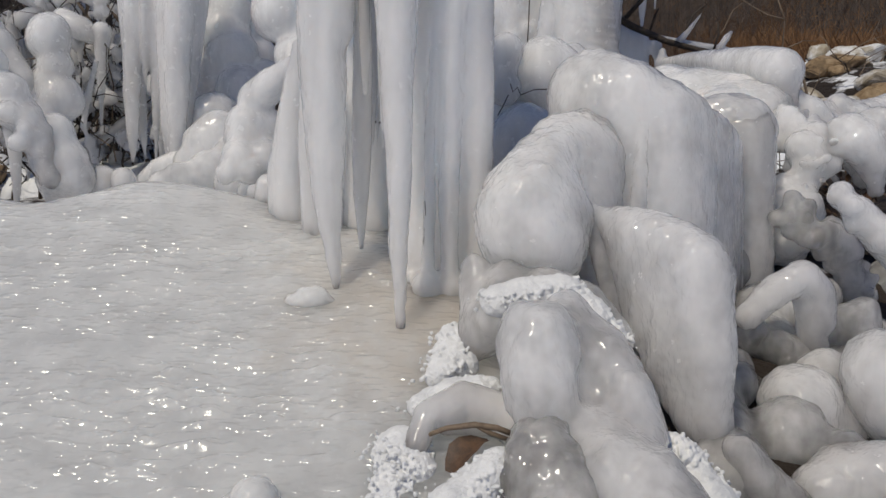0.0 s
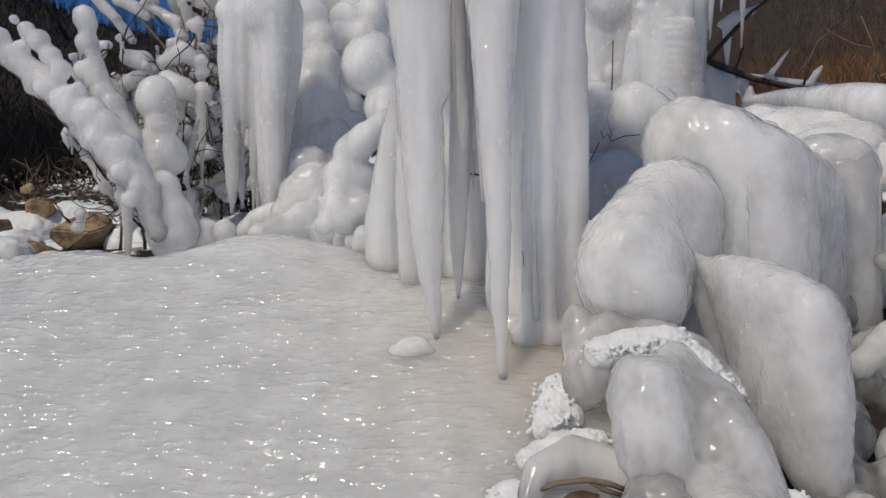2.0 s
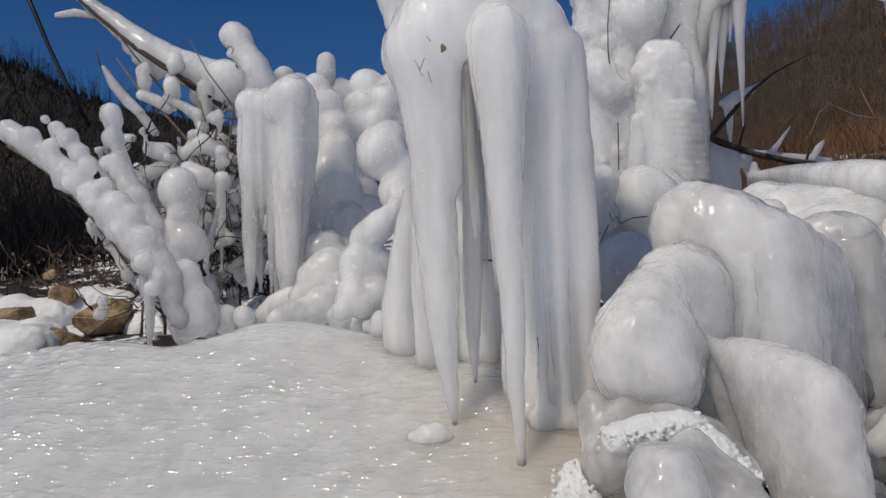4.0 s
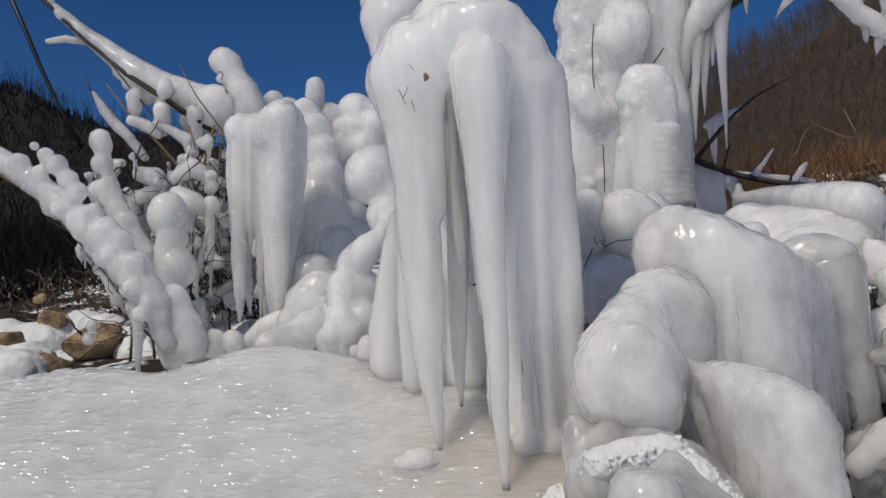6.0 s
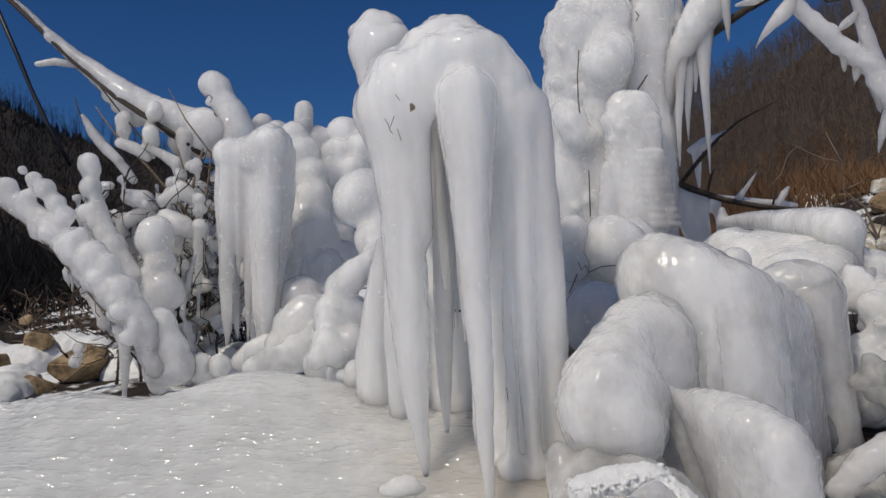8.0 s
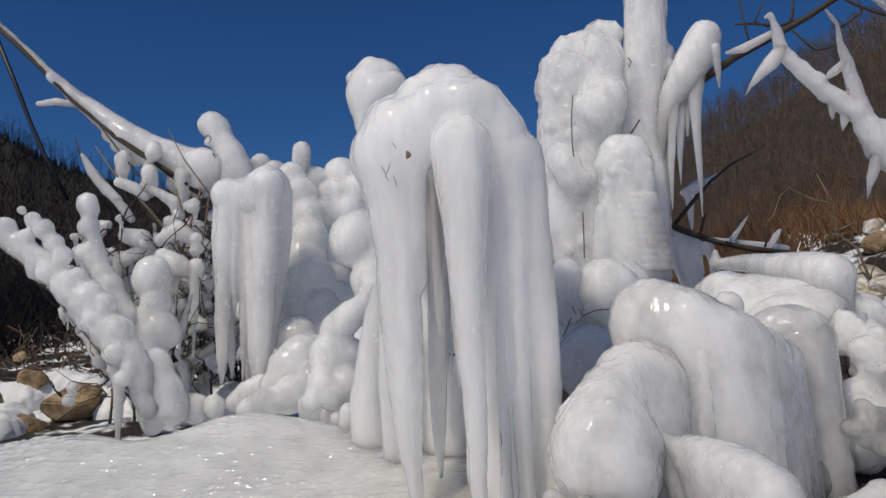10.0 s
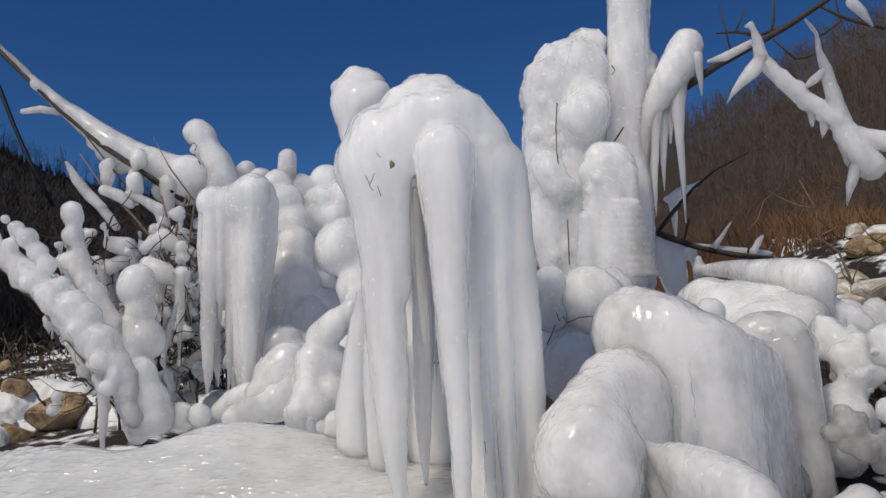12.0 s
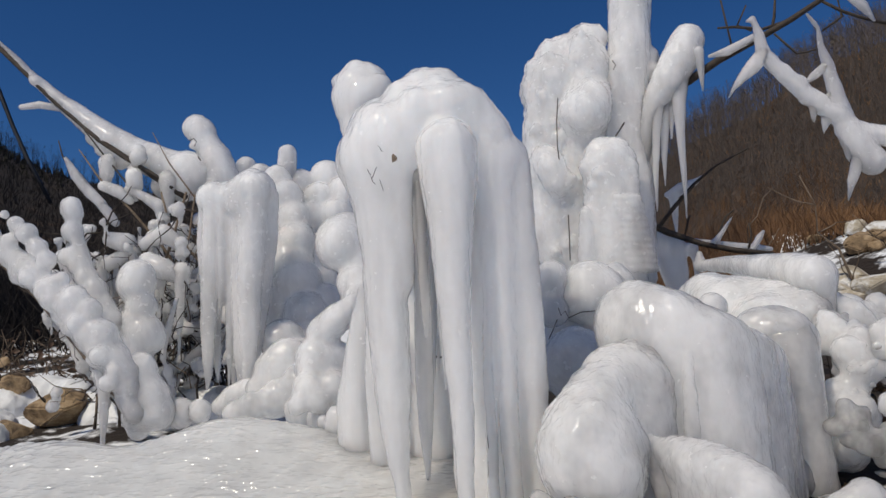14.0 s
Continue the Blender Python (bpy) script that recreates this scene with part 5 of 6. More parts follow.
def build_right_branches():
    top = thing("bare_branch", "dark bare branch rising from the ice columns", "branch")
    part("stem", tube("stem", [(0.866, 3.700, 1.945, 0.022), (1.049, 3.600, 2.022, 0.021), (1.165, 3.500, 2.078, 0.019), (1.327, 3.400, 2.133, 0.016), (1.451, 3.300, 2.177, 0.014), (1.568, 3.200, 2.230, 0.012), (1.728, 3.100, 2.312, 0.010)], WOOD), top)
    for ks in (
        [(1.149, 3.400, 2.204, 0.005), (1.228, 3.400, 2.203, 0.007), (1.358, 3.400, 2.181, 0.008), (1.494, 3.400, 2.217, 0.008)],
        [(1.176, 3.400, 2.344, 0.004), (1.191, 3.400, 2.229, 0.005), (1.207, 3.400, 2.101, 0.005)],
        [(1.292, 3.400, 2.306, 0.004), (1.242, 3.400, 2.211, 0.005), (1.305, 3.400, 2.177, 0.005)],
        [(1.434, 3.400, 2.350, 0.005), (1.417, 3.400, 2.238, 0.007), (1.396, 3.400, 2.169, 0.008)],
        [(1.368, 3.300, 2.116, 0.005), (1.459, 3.300, 2.013, 0.006), (1.510, 3.300, 2.017, 0.005), (1.562, 3.300, 2.032, 0.004)],
        [(1.588, 3.300, 2.262, 0.007), (1.683, 3.300, 2.199, 0.008), (1.755, 3.300, 2.165, 0.008), (1.871, 3.300, 2.123, 0.008)],
        [(1.667, 3.300, 2.282, 0.005), (1.680, 3.300, 2.172, 0.007), (1.584, 3.300, 2.112, 0.005)],
    ):
        part("twig", tube("twig", ks, WOOD, 5), top)
    f = Ice(0.02)
    f.chain((1.096, 3.400, 2.068, 0.008), (1.177, 3.400, 2.084, 0.022), (1.315, 3.400, 2.145, 0.019), (1.356, 3.400, 2.159, 0.008))
    part("ice_coat", f.mesh("ice_coat", ICE, 0.007), top)
    top = thing("frozen_branch", "forked twig cased in spiky white ice", "branch")
    f = Ice(0.02)
    f.chain((1.143, 3.000, 2.065, 0.007), (1.167, 3.000, 2.073, 0.012), (1.184, 3.000, 2.006, 0.019), (1.197, 3.000, 1.911, 0.031), (1.265, 3.000, 1.826, 0.033), (1.336, 3.000, 1.742, 0.035), (1.420, 3.000, 1.667, 0.039), (1.486, 3.000, 1.609, 0.042), (1.521, 3.000, 1.525, 0.054), (1.584, 3.000, 1.427, 0.058))
    f.chain((1.392, 3.000, 2.076, 0.007), (1.431, 3.000, 2.010, 0.010), (1.432, 3.000, 1.936, 0.014), (1.450, 3.000, 1.855, 0.024), (1.469, 3.000, 1.736, 0.031), (1.488, 3.000, 1.626, 0.037))
    f.chain((1.500, 3.000, 1.577, 0.037), (1.587, 3.000, 1.544, 0.040), (1.718, 3.000, 1.505, 0.044))
    knobs(f, [(1.197, 3.000, 1.911, 0.031), (1.336, 3.000, 1.742, 0.035), (1.486, 3.000, 1.609, 0.042), (1.555, 3.000, 1.465, 0.056)], 40, 0.010, 0.018, hash_rng(2), 0.75)
    part("ice_coat", f.mesh("ice_coat", ICE, 0.006, ((0.004, 0.04),)), top)
    for spike in (
        Ice(0.02).chain((1.192, 3.000, 1.911, 0.033), (1.146, 3.000, 1.865, 0.031), (1.094, 3.000, 1.815, 0.019), (1.057, 3.000, 1.774, 0.009), (1.027, 3.000, 1.729, 0.002)),
        Ice(0.02).chain((1.450, 3.000, 1.848, 0.021), (1.389, 3.000, 1.804, 0.017), (1.341, 3.000, 1.766, 0.004)),
        Ice(0.02).chain((1.464, 3.000, 1.737, 0.021), (1.436, 3.000, 1.710, 0.012), (1.417, 3.000, 1.687, 0.004)),
        Ice(0.02).chain((1.524, 3.000, 1.431, 0.026), (1.492, 3.000, 1.351, 0.019), (1.466, 3.000, 1.268, 0.003)),
        Ice(0.02).chain((1.427, 3.000, 1.630, 0.028), (1.410, 3.000, 1.583, 0.012), (1.402, 3.000, 1.558, 0.004)),
        Ice(0.02).chain((1.376, 3.000, 1.683, 0.023), (1.369, 3.000, 1.628, 0.009), (1.369, 3.000, 1.608, 0.004)),
        Ice(0.02).chain((1.493, 3.000, 1.517, 0.028), (1.490, 3.000, 1.451, 0.012), (1.490, 3.000, 1.432, 0.003)),
    ):
        part("ice_spike", spike.mesh("ice_spike", ICE, 0.006, ((0.002, 0.04),)), top)
    top = thing("ice_flake", "thin twig tip with a pointed ice flake", "branch")
    f = Ice(0.02)
    f.chain((1.590, 3.000, 2.134, 0.024), (1.626, 3.000, 2.089, 0.021), (1.664, 3.000, 2.021, 0.005))
    part("ice_coat", f.mesh("ice_coat", ICE, 0.006), top)


def build_low_branch():
    top = thing("frozen_branch", "low dark branch hung with a grey curtain of ice", "branch")
    part("wood", tube("wood", [(0.843, 3.850, 1.345, 0.018), (0.926, 3.850, 1.297, 0.018), (1.094, 3.850, 1.226, 0.015), (1.263, 3.850, 1.180, 0.015), (1.460, 3.850, 1.147, 0.012)], WOOD), top)
    for ks in (
        [(0.894, 3.850, 1.332, 0.012), (0.982, 3.850, 1.431, 0.012), (1.095, 3.850, 1.545, 0.009), (1.206, 3.850, 1.628, 0.006), (1.390, 3.850, 1.715, 0.004)],
        [(1.017, 3.850, 1.270, 0.006), (1.042, 3.850, 1.352, 0.006), (1.056, 3.850, 1.381, 0.004)],
        [(1.175, 3.850, 1.224, 0.007), (1.202, 3.850, 1.297, 0.007), (1.231, 3.850, 1.355, 0.006), (1.278, 3.850, 1.390, 0.004)],
        [(1.335, 3.850, 1.184, 0.006), (1.357, 3.850, 1.257, 0.006), (1.349, 3.850, 1.317, 0.004)],
    ):
        part("twig", tube("twig", ks, WOOD, 5), top)
    f = Ice(0.02)
    f.chain((0.956, 3.900, 1.503, 0.015), (1.033, 3.900, 1.529, 0.036), (1.110, 3.900, 1.563, 0.018), (1.148, 3.900, 1.591, 0.006))
    f.chain((0.990, 3.900, 1.486, 0.027), (0.990, 3.900, 1.394, 0.018), (0.989, 3.900, 1.288, 0.006))
    part("ice_flake", f.mesh("ice_flake", CLEAR, 0.007), top)
    f = Ice(0.02)
    f.chain((1.061, 3.880, 1.253, 0.009), (1.131, 3.880, 1.231, 0.018), (1.217, 3.880, 1.213, 0.021), (1.303, 3.880, 1.199, 0.021), (1.389, 3.880, 1.190, 0.018), (1.459, 3.880, 1.177, 0.012))
    f.chain((1.361, 3.850, 1.188, 0.015), (1.395, 3.850, 1.239, 0.018), (1.418, 3.850, 1.268, 0.009))
    f.chain((1.170, 3.850, 1.230, 0.018), (1.216, 3.850, 1.287, 0.012), (1.272, 3.850, 1.361, 0.004))
    part("ice_coat", f.mesh("ice_coat", ICE, 0.007), top)
    f = Ice(0.03)
    f.chain((0.901, 3.950, 1.270, 0.055), (0.933, 3.950, 1.131, 0.048), (0.978, 3.950, 0.977, 0.042))
    f.chain((0.989, 3.950, 1.249, 0.048), (1.004, 3.950, 1.096, 0.042), (1.005, 3.950, 0.946, 0.024))
    f.chain((1.075, 3.950, 1.213, 0.036), (1.089, 3.950, 1.151, 0.018), (1.087, 3.950, 1.061, 0.012))
    part("ice_curtain", f.mesh("ice_curtain", CLEAR, 0.008, ((0.004, 0.06),)), top)


build_back_columns()
build_right_branches()
build_low_branch()


# ---- thicket behind the ice, with stones and litter ----
def build_thicket():
    rng = hash_rng(21)
    top = thing("shrub", "bare tangled shrub hung with white ice lumps", "shrub")
    base = Vector((-2.0, 3.95, 0.45))
    sticks = []
    for i in range(95):
        a = base + Vector((rng.uniform(-0.10, 0.52), rng.uniform(-0.30, 0.6), 0))
        lean = Vector((rng.uniform(-0.50, 0.2), rng.uniform(-0.3, 0.3), rng.uniform(0.5, 1.15)))
        k = bent(a, a + lean, rng.uniform(0.004, 0.010), 0.002, rng, 0.12)
        sticks.append(k)
        part("stem", tube("stem", k, WOOD if i % 3 else TWIG, 5), top)
        for j in range(3):
            n = Vector(k[rng.randint(2, 5)][:3])
            tip = n + Vector((rng.uniform(-0.25, 0.25), rng.uniform(-0.2, 0.2), rng.uniform(-0.1, 0.25)))
            part("twig", tube("twig", bent(n, tip, 0.003, 0.001, rng, 0.2, 3), WOOD, 4), top)
    for k in rng.sample(sticks, 62):
        i = rng.randint(1, 3)
        r = rng.uniform(0.008, 0.020)
        f = Ice(0.015)
        for a, b in zip(k[i:], k[i + 1:]):
            f.rod((*a[:3], r * rng.uniform(0.7, 1.3)), (*b[:3], r * rng.uniform(0.5, 1.1)))
        for _ in range(rng.randint(2, 5)):
            j = rng.randint(i, len(k) - 2)
            c = Vector(k[j][:3]).lerp(Vector(k[j + 1][:3]), rng.random())
            f.ball(c.x, c.y, c.z - 0.008, r * rng.uniform(1.1, 2.1))
            if rng.random() < 0.4:
                f.rod((c.x, c.y, c.z, r), (c.x + 0.004, c.y, c.z - rng.uniform(0.05, 0.16), 0.003))
        part("ice_coat", f.mesh("ice_coat", ICE, 0.007, ((0.004, 0.04), (0.002, 0.015))), top)
    for i in range(190):
        a = Vector((rng.uniform(-2.3, -1.4), rng.uniform(3.6, 4.6), rng.uniform(0.55, 1.25)))
        b = a + Vector((rng.uniform(-0.35, 0.3), rng.uniform(-0.2, 0.2), rng.uniform(-0.1, 0.4)))
        part("twig", tube("twig", bent(a, b, 0.004, 0.0015, rng, 0.25, 4), TWIG if i % 3 == 0 else WOOD, 4), top)
    for i in range(80):
        c = Vector((rng.uniform(-2.35, -1.45), rng.uniform(3.6, 4.35), 0))
        c.z = rng.uniform(0.62, 1.62 + 0.12 * (c.x + 1.5))
        r = rng.uniform(0.016, 0.042)
        f = Ice(0.02)
        for _ in range(rng.randint(2, 4)):
            f.ball(c.x, c.y, c.z, r * rng.uniform(0.6, 1.15))
            c = c + Vector((rng.uniform(-1.4, 1.4), rng.uniform(-0.6, 0.6), rng.uniform(-1.3, 0.8))) * r
        if rng.random() < 0.6:
            f.rod((c.x, c.y, c.z, r * 0.7), (c.x + rng.uniform(-0.02, 0.02), c.y, c.z - rng.uniform(0.04, 0.14), 0.003))
        part("ice_lump", f.mesh("ice_lump", ICE, 0.007, ((0.008, 0.035), (0.004, 0.015))), top)
        for _ in range(2):
            b = c + Vector((rng.uniform(-0.3, 0.3), rng.uniform(-0.15, 0.15), rng.uniform(-0.3, 0.25)))
            part("twig", tube("twig", bent(c, b, 0.005, 0.002, rng, 0.2, 4), WOOD, 4), top)
    for i in range(46):
        c = Vector((rng.uniform(-1.80, -1.34), rng.uniform(3.62, 4.1), rng.uniform(0.58, 1.25)))
        r = rng.uniform(0.018, 0.045)
        f = Ice(0.02)
        for _ in range(rng.randint(2, 4)):
            f.ball(c.x, c.y, c.z, r * rng.uniform(0.6, 1.1))
            c = c + Vector((rng.uniform(-1.5, 1.5), rng.uniform(-0.6, 0.6), rng.uniform(-1.1, 0.9))) * r
        if rng.random() < 0.5:
            f.rod((c.x, c.y, c.z, r * 0.6), (c.x, c.y, c.z - rng.uniform(0.05, 0.16), 0.003))
        part("ice_lump", f.mesh("ice_lump", ICE, 0.007, ((0.006, 0.035), (0.003, 0.015))), top)
    for ks in (
        [(-2.277, 3.900, 1.987, 0.003), (-2.162, 3.900, 1.816, 0.006), (-1.984, 3.900, 1.627, 0.007), (-1.793, 3.900, 1.392, 0.008), (-1.668, 3.900, 1.196, 0.008)],
        [(-1.805, 3.800, 2.023, 0.002), (-1.712, 3.800, 1.841, 0.004), (-1.574, 3.800, 1.643, 0.005), (-1.467, 3.800, 1.497, 0.005), (-1.347, 3.800, 1.351, 0.004)],
        [(-1.600, 3.750, 1.666, 0.006), (-1.697, 3.750, 1.367, 0.008), (-1.776, 3.750, 1.132, 0.007), (-1.798, 3.750, 1.014, 0.006)],
        [(-1.761, 3.800, 1.688, 0.005), (-1.716, 3.800, 1.498, 0.008), (-1.564, 3.800, 1.304, 0.008), (-1.412, 3.800, 1.158, 0.006)],
        [(-1.554, 3.750, 1.648, 0.005), (-1.588, 3.750, 1.421, 0.006), (-1.698, 3.750, 1.247, 0.006), (-1.730, 3.750, 1.129, 0.004)],
    ):
        part("twig", tube("twig", ks, TWIG, 5), top)
    for f in (
        Ice(0.02).chain((-2.349, 3.900, 1.911, 0.008), (-2.277, 3.900, 1.834, 0.018), (-2.195, 3.900, 1.721, 0.023), (-2.113, 3.900, 1.619, 0.028), (-2.065, 3.900, 1.552, 0.022)),
        Ice(0.02).chain((-1.999, 3.900, 1.740, 0.019), (-1.893, 3.900, 1.684, 0.028), (-1.816, 3.900, 1.628, 0.038), (-1.798, 3.900, 1.525, 0.016)),
        Ice(0.02).chain((-2.043, 3.800, 1.445, 0.043), (-1.962, 3.800, 1.421, 0.055), (-1.918, 3.800, 1.351, 0.030), (-1.925, 3.800, 1.259, 0.009)),
        Ice(0.02).chain((-1.803, 3.700, 1.392, 0.036), (-1.705, 3.700, 1.440, 0.051), (-1.632, 3.700, 1.387, 0.036), (-1.621, 3.700, 1.327, 0.012)),
        Ice(0.02).chain((-1.745, 3.600, 1.288, 0.046), (-1.669, 3.600, 1.243, 0.058), (-1.581, 3.600, 1.191, 0.034)),
        Ice(0.02).chain((-1.735, 3.750, 0.702, 0.047), (-1.613, 3.750, 0.768, 0.035), (-1.516, 3.750, 0.850, 0.024), (-1.476, 3.750, 0.877, 0.018)),
        Ice(0.02).chain((-1.569, 3.600, 1.225, 0.046), (-1.577, 3.600, 1.110, 0.029), (-1.584, 3.600, 0.968, 0.017), (-1.590, 3.600, 0.804, 0.006)),
        Ice(0.02).chain((-2.078, 3.800, 1.306, 0.043), (-1.984, 3.800, 1.346, 0.037), (-1.905, 3.800, 1.372, 0.030)),
    ):
        part("ice_lump", f.mesh("ice_lump", ICE, 0.007, ((0.004, 0.05),)), top)


def build_stones():
    rng = hash_rng(8)
    for label, at, size, turn in (
        ("large angular brown boulder beside snow", (-2.611, 4.250, 0.539), (0.20, 0.17, 0.14), 20),
        ("brown boulder capped with snow", (-3.079, 4.600, 0.640), (0.14, 0.14, 0.13), 70),
        ("dark brown boulder half buried in snow", (-2.750, 4.000, 0.419), (0.17, 0.15, 0.10), 130),
        ("small brown stone in the snow", (-3.196, 4.300, 0.571), (0.16, 0.14, 0.10), 200),
        ("small ochre stone in the snow", (-3.586, 5.200, 0.839), (0.08, 0.08, 0.05), 30),
    ):
        ob = new("boulder", boulder("boulder", STONE, size, rng, 14))
        ob.matrix_world = pose(*at, 8, -6, turn)
        tagged(ob, label, "boulder", "stones beside the ice")
    for label, spots in (
        ("soft snow bank on the boulders", ((-2.95, 4.75, 0.56, 0.17), (-2.75, 4.7, 0.57, 0.13), (-3.15, 4.6, 0.5, 0.18), (-3.4, 4.6, 0.5, 0.2))),
        ("snow bank with a rough crust", ((-2.35, 4.35, 0.42, 0.16), (-2.15, 4.3, 0.42, 0.15), (-2.5, 4.5, 0.45, 0.16), (-2.0, 4.1, 0.4, 0.16))),
        ("low snow bank under the shrub", ((-1.75, 3.95, 0.50, 0.13), (-1.60, 3.85, 0.50, 0.12), (-1.45, 3.80, 0.50, 0.12), (-1.9, 4.05, 0.48, 0.13))),
        ("snow bank sunk among stones", ((-2.85, 3.9, 0.33, 0.2), (-3.1, 4.0, 0.36, 0.2), (-2.9, 4.1, 0.4, 0.16), (-3.3, 3.8, 0.33, 0.24))),
    ):
        f = Ice(0.08)
        for s in spots:
            f.ball(*s)
        tagged(new("snow_bank", f.mesh("snow_bank", SNOW, 0.014, ((0.02, 0.12), (0.008, 0.03)))), label, "snow")


def build_litter_shrub():
    rng = hash_rng(5)
    for at, wide, label in (((-2.95, 5.3, 0.62), 0.45, "dark tangle of dead twigs and shrivelled leaves"), ((-2.2, 5.0, 0.55), 0.45, "low tangle of dead twigs in the snow"),
                            ((-3.9, 5.8, 0.75), 0.6, "dead twigs and shrivelled leaves on snow"), ((1.6, 3.0, 0.35), 0.3, "dead twigs in a hollow of the ice")):
        top = thing("dead_shrub", label, "shrub", "dead shrubs")
        for i in range(75):
            a = Vector(at) + Vector((rng.uniform(-1, 1) * wide, rng.uniform(-1, 1) * wide * 0.6, -0.08))
            b = a + Vector((rng.uniform(-0.5, 0.5), rng.uniform(-0.3, 0.3), rng.uniform(0.05, 0.45)))
            part("stem", tube("stem", bent(a, b, 0.006, 0.002, rng, 0.25, 4), WOOD if i % 2 else TWIG, 4), top)
        for i in range(80):
            c = Vector(at) + Vector((rng.gauss(0, 0.5) * wide, rng.gauss(0, 0.3) * wide, rng.uniform(-0.02, 0.3)))
            me = dry_leaf(rng.uniform(0.02, 0.05), rng)
            ob = part("leaf", me, top)
            ob.matrix_basis = pose(*c, rng.uniform(-80, 80), rng.uniform(-80, 80), rng.uniform(0, 360))


def dry_leaf(size, rng, mat=None):
    verts, faces = [], []
    for i in range(6):
        t = i / 5
        w = size * 0.45 * math.sin(math.pi * min(0.97, t + 0.03)) ** 0.8
        curl = size * 0.35 * math.sin(2.5 * t + rng.uniform(-0.2, 0.2))
        verts += [(-w, t * size * 1.6, curl + w * 0.5), (0, t * size * 1.6, curl), (w, t * size * 1.6, curl + w * 0.6)]
    for i in range(5):
        for j in (0, 1):
            a = i * 3 + j
            faces.append((a, a + 1, a + 4, a + 3))
    return mesh_from("leaf", verts, faces, mat or DRYLEAF)


build_thicket()
build_stones()
build_litter_shrub()


# ---- crust, leaf and twig at the foot of the sheet ----
def build_crust():
    rng = hash_rng(31)
    def crust(label, r, *line):
        """Granular snow strewn along a line of places."""
        f = Ice(0.014)
        grains = []
        pts = [Vector(p) for p in line]
        for a, b in zip(pts, pts[1:]):
            n = max(2, int((b - a).length / (0.35 * r)))
            for i in range(n + 1):
                c = a.lerp(b, i / n)
                f.ball(c.x + rng.gauss(0, 0.35 * r), c.y + rng.gauss(0, 0.35 * r), c.z - 1.0 * r, r * rng.uniform(0.9, 1.25))
            for i in range(int(620 * (b - a).length / 0.1)):
                c = a.lerp(b, rng.random())
                off = rng.gauss(0, 0.8), rng.gauss(0, 0.8)
                grains.append((c.x + r * off[0], c.y + r * off[1], c.z - 0.35 * r * math.hypot(*off) ** 1.5 + rng.gauss(0.001, 0.003), rng.uniform(0.0022, 0.0055)))
        f.melt = 0.004
        for g in grains:
            f.ball(*g)
        tagged(new("snow_crust", f.mesh("snow_crust", SNOW, 0.0026, ((0.002, 0.010),))), label, "snow", "snow crusts")
    crust("rough granular snow along the edge of the ice", 0.030, (0.022, 1.840, 0.220), (0.015, 1.790, 0.183), (0.008, 1.730, 0.143))
    crust("granular snow crust over a grey lump", 0.034, (0.114, 1.780, 0.318), (0.192, 1.760, 0.340), (0.290, 1.760, 0.350))
    crust("granular snow in the cleft between lumps", 0.026, (0.295, 1.750, 0.339), (0.339, 1.700, 0.288), (0.382, 1.660, 0.238))
    crust("snow ridge on a small ice arch", 0.024, (-0.048, 1.620, 0.103), (0.020, 1.620, 0.137), (0.094, 1.640, 0.144))
    crust("patch of granular snow with dark specks", 0.045, (-0.098, 1.530, 0.065), (-0.073, 1.500, 0.040), (-0.105, 1.450, -0.010), (-0.101, 1.400, -0.045))
    crust("snow strip beside a dark hollow", 0.030, (0.110, 1.420, 0.064), (0.060, 1.400, 0.022), (-0.004, 1.370, -0.015))
    crust("snow strip along a slanting branch", 0.026, (0.470, 1.500, 0.064), (0.510, 1.460, 0.009), (0.565, 1.420, -0.055))
    top = thing("ice_arch", "small glassy ice arch over a brown leaf", "ice arch")
    f = Ice(0.03)
    f.chain((-0.056, 1.500, 0.040, 0.025), (-0.034, 1.540, 0.092, 0.028), (0.043, 1.580, 0.116, 0.036), (0.115, 1.580, 0.091, 0.041), (0.143, 1.550, 0.058, 0.035))
    f.chain((0.007, 1.570, 0.070, 0.029), (0.079, 1.580, 0.066, 0.034))
    part("arch", f.mesh("arch", CLEAR, 0.006, ((0.004, 0.05),)), top)
    top = thing("twig", "reddish brown twig arched through the ice", "twig")
    part("stem", tube("stem", [(-0.037, 1.500, 0.061, 0.005), (0.007, 1.500, 0.078, 0.006), (0.064, 1.500, 0.085, 0.007), (0.110, 1.500, 0.078, 0.007), (0.153, 1.500, 0.061, 0.006)], TWIG, 6), top)
    part("stem", tube("stem", [(0.064, 1.500, 0.085, 0.005), (0.098, 1.500, 0.066, 0.006), (0.139, 1.500, 0.052, 0.005)], TWIG, 6), top)
    leaf = new("leaf", dry_leaf(0.075, rng))
    leaf.matrix_world = pose(*(0.007, 1.460, -0.015), 25, 10, -50)
    tagged(leaf, "curled brown dead leaf under the ice arch", "leaf")
    top = thing("ice_bump", "low smooth ice bump on the sheet", "ice bump")
    lump(top, -0.355, 1.380, -0.023, 0.049, FROST)
    lump(top, -0.393, 1.380, -0.042, 0.036, FROST)
    top = thing("ice_bump", "small bubbly ice bump under an icicle tip", "ice bump")
    f = Ice(0.02)
    f.ball(-0.367, 2.05, 0.237, 0.038)
    f.ball(-0.398, 2.05, 0.231, 0.029)
    f.ball(-0.332, 2.05, 0.240, 0.032)
    f.ball(-0.375, 2.05, 0.257, 0.022)
    f.ball(-0.344, 2.05, 0.262, 0.019)
    f.ball(-0.418, 2.05, 0.237, 0.016)
    f.ball(-0.306, 2.05, 0.231, 0.016)
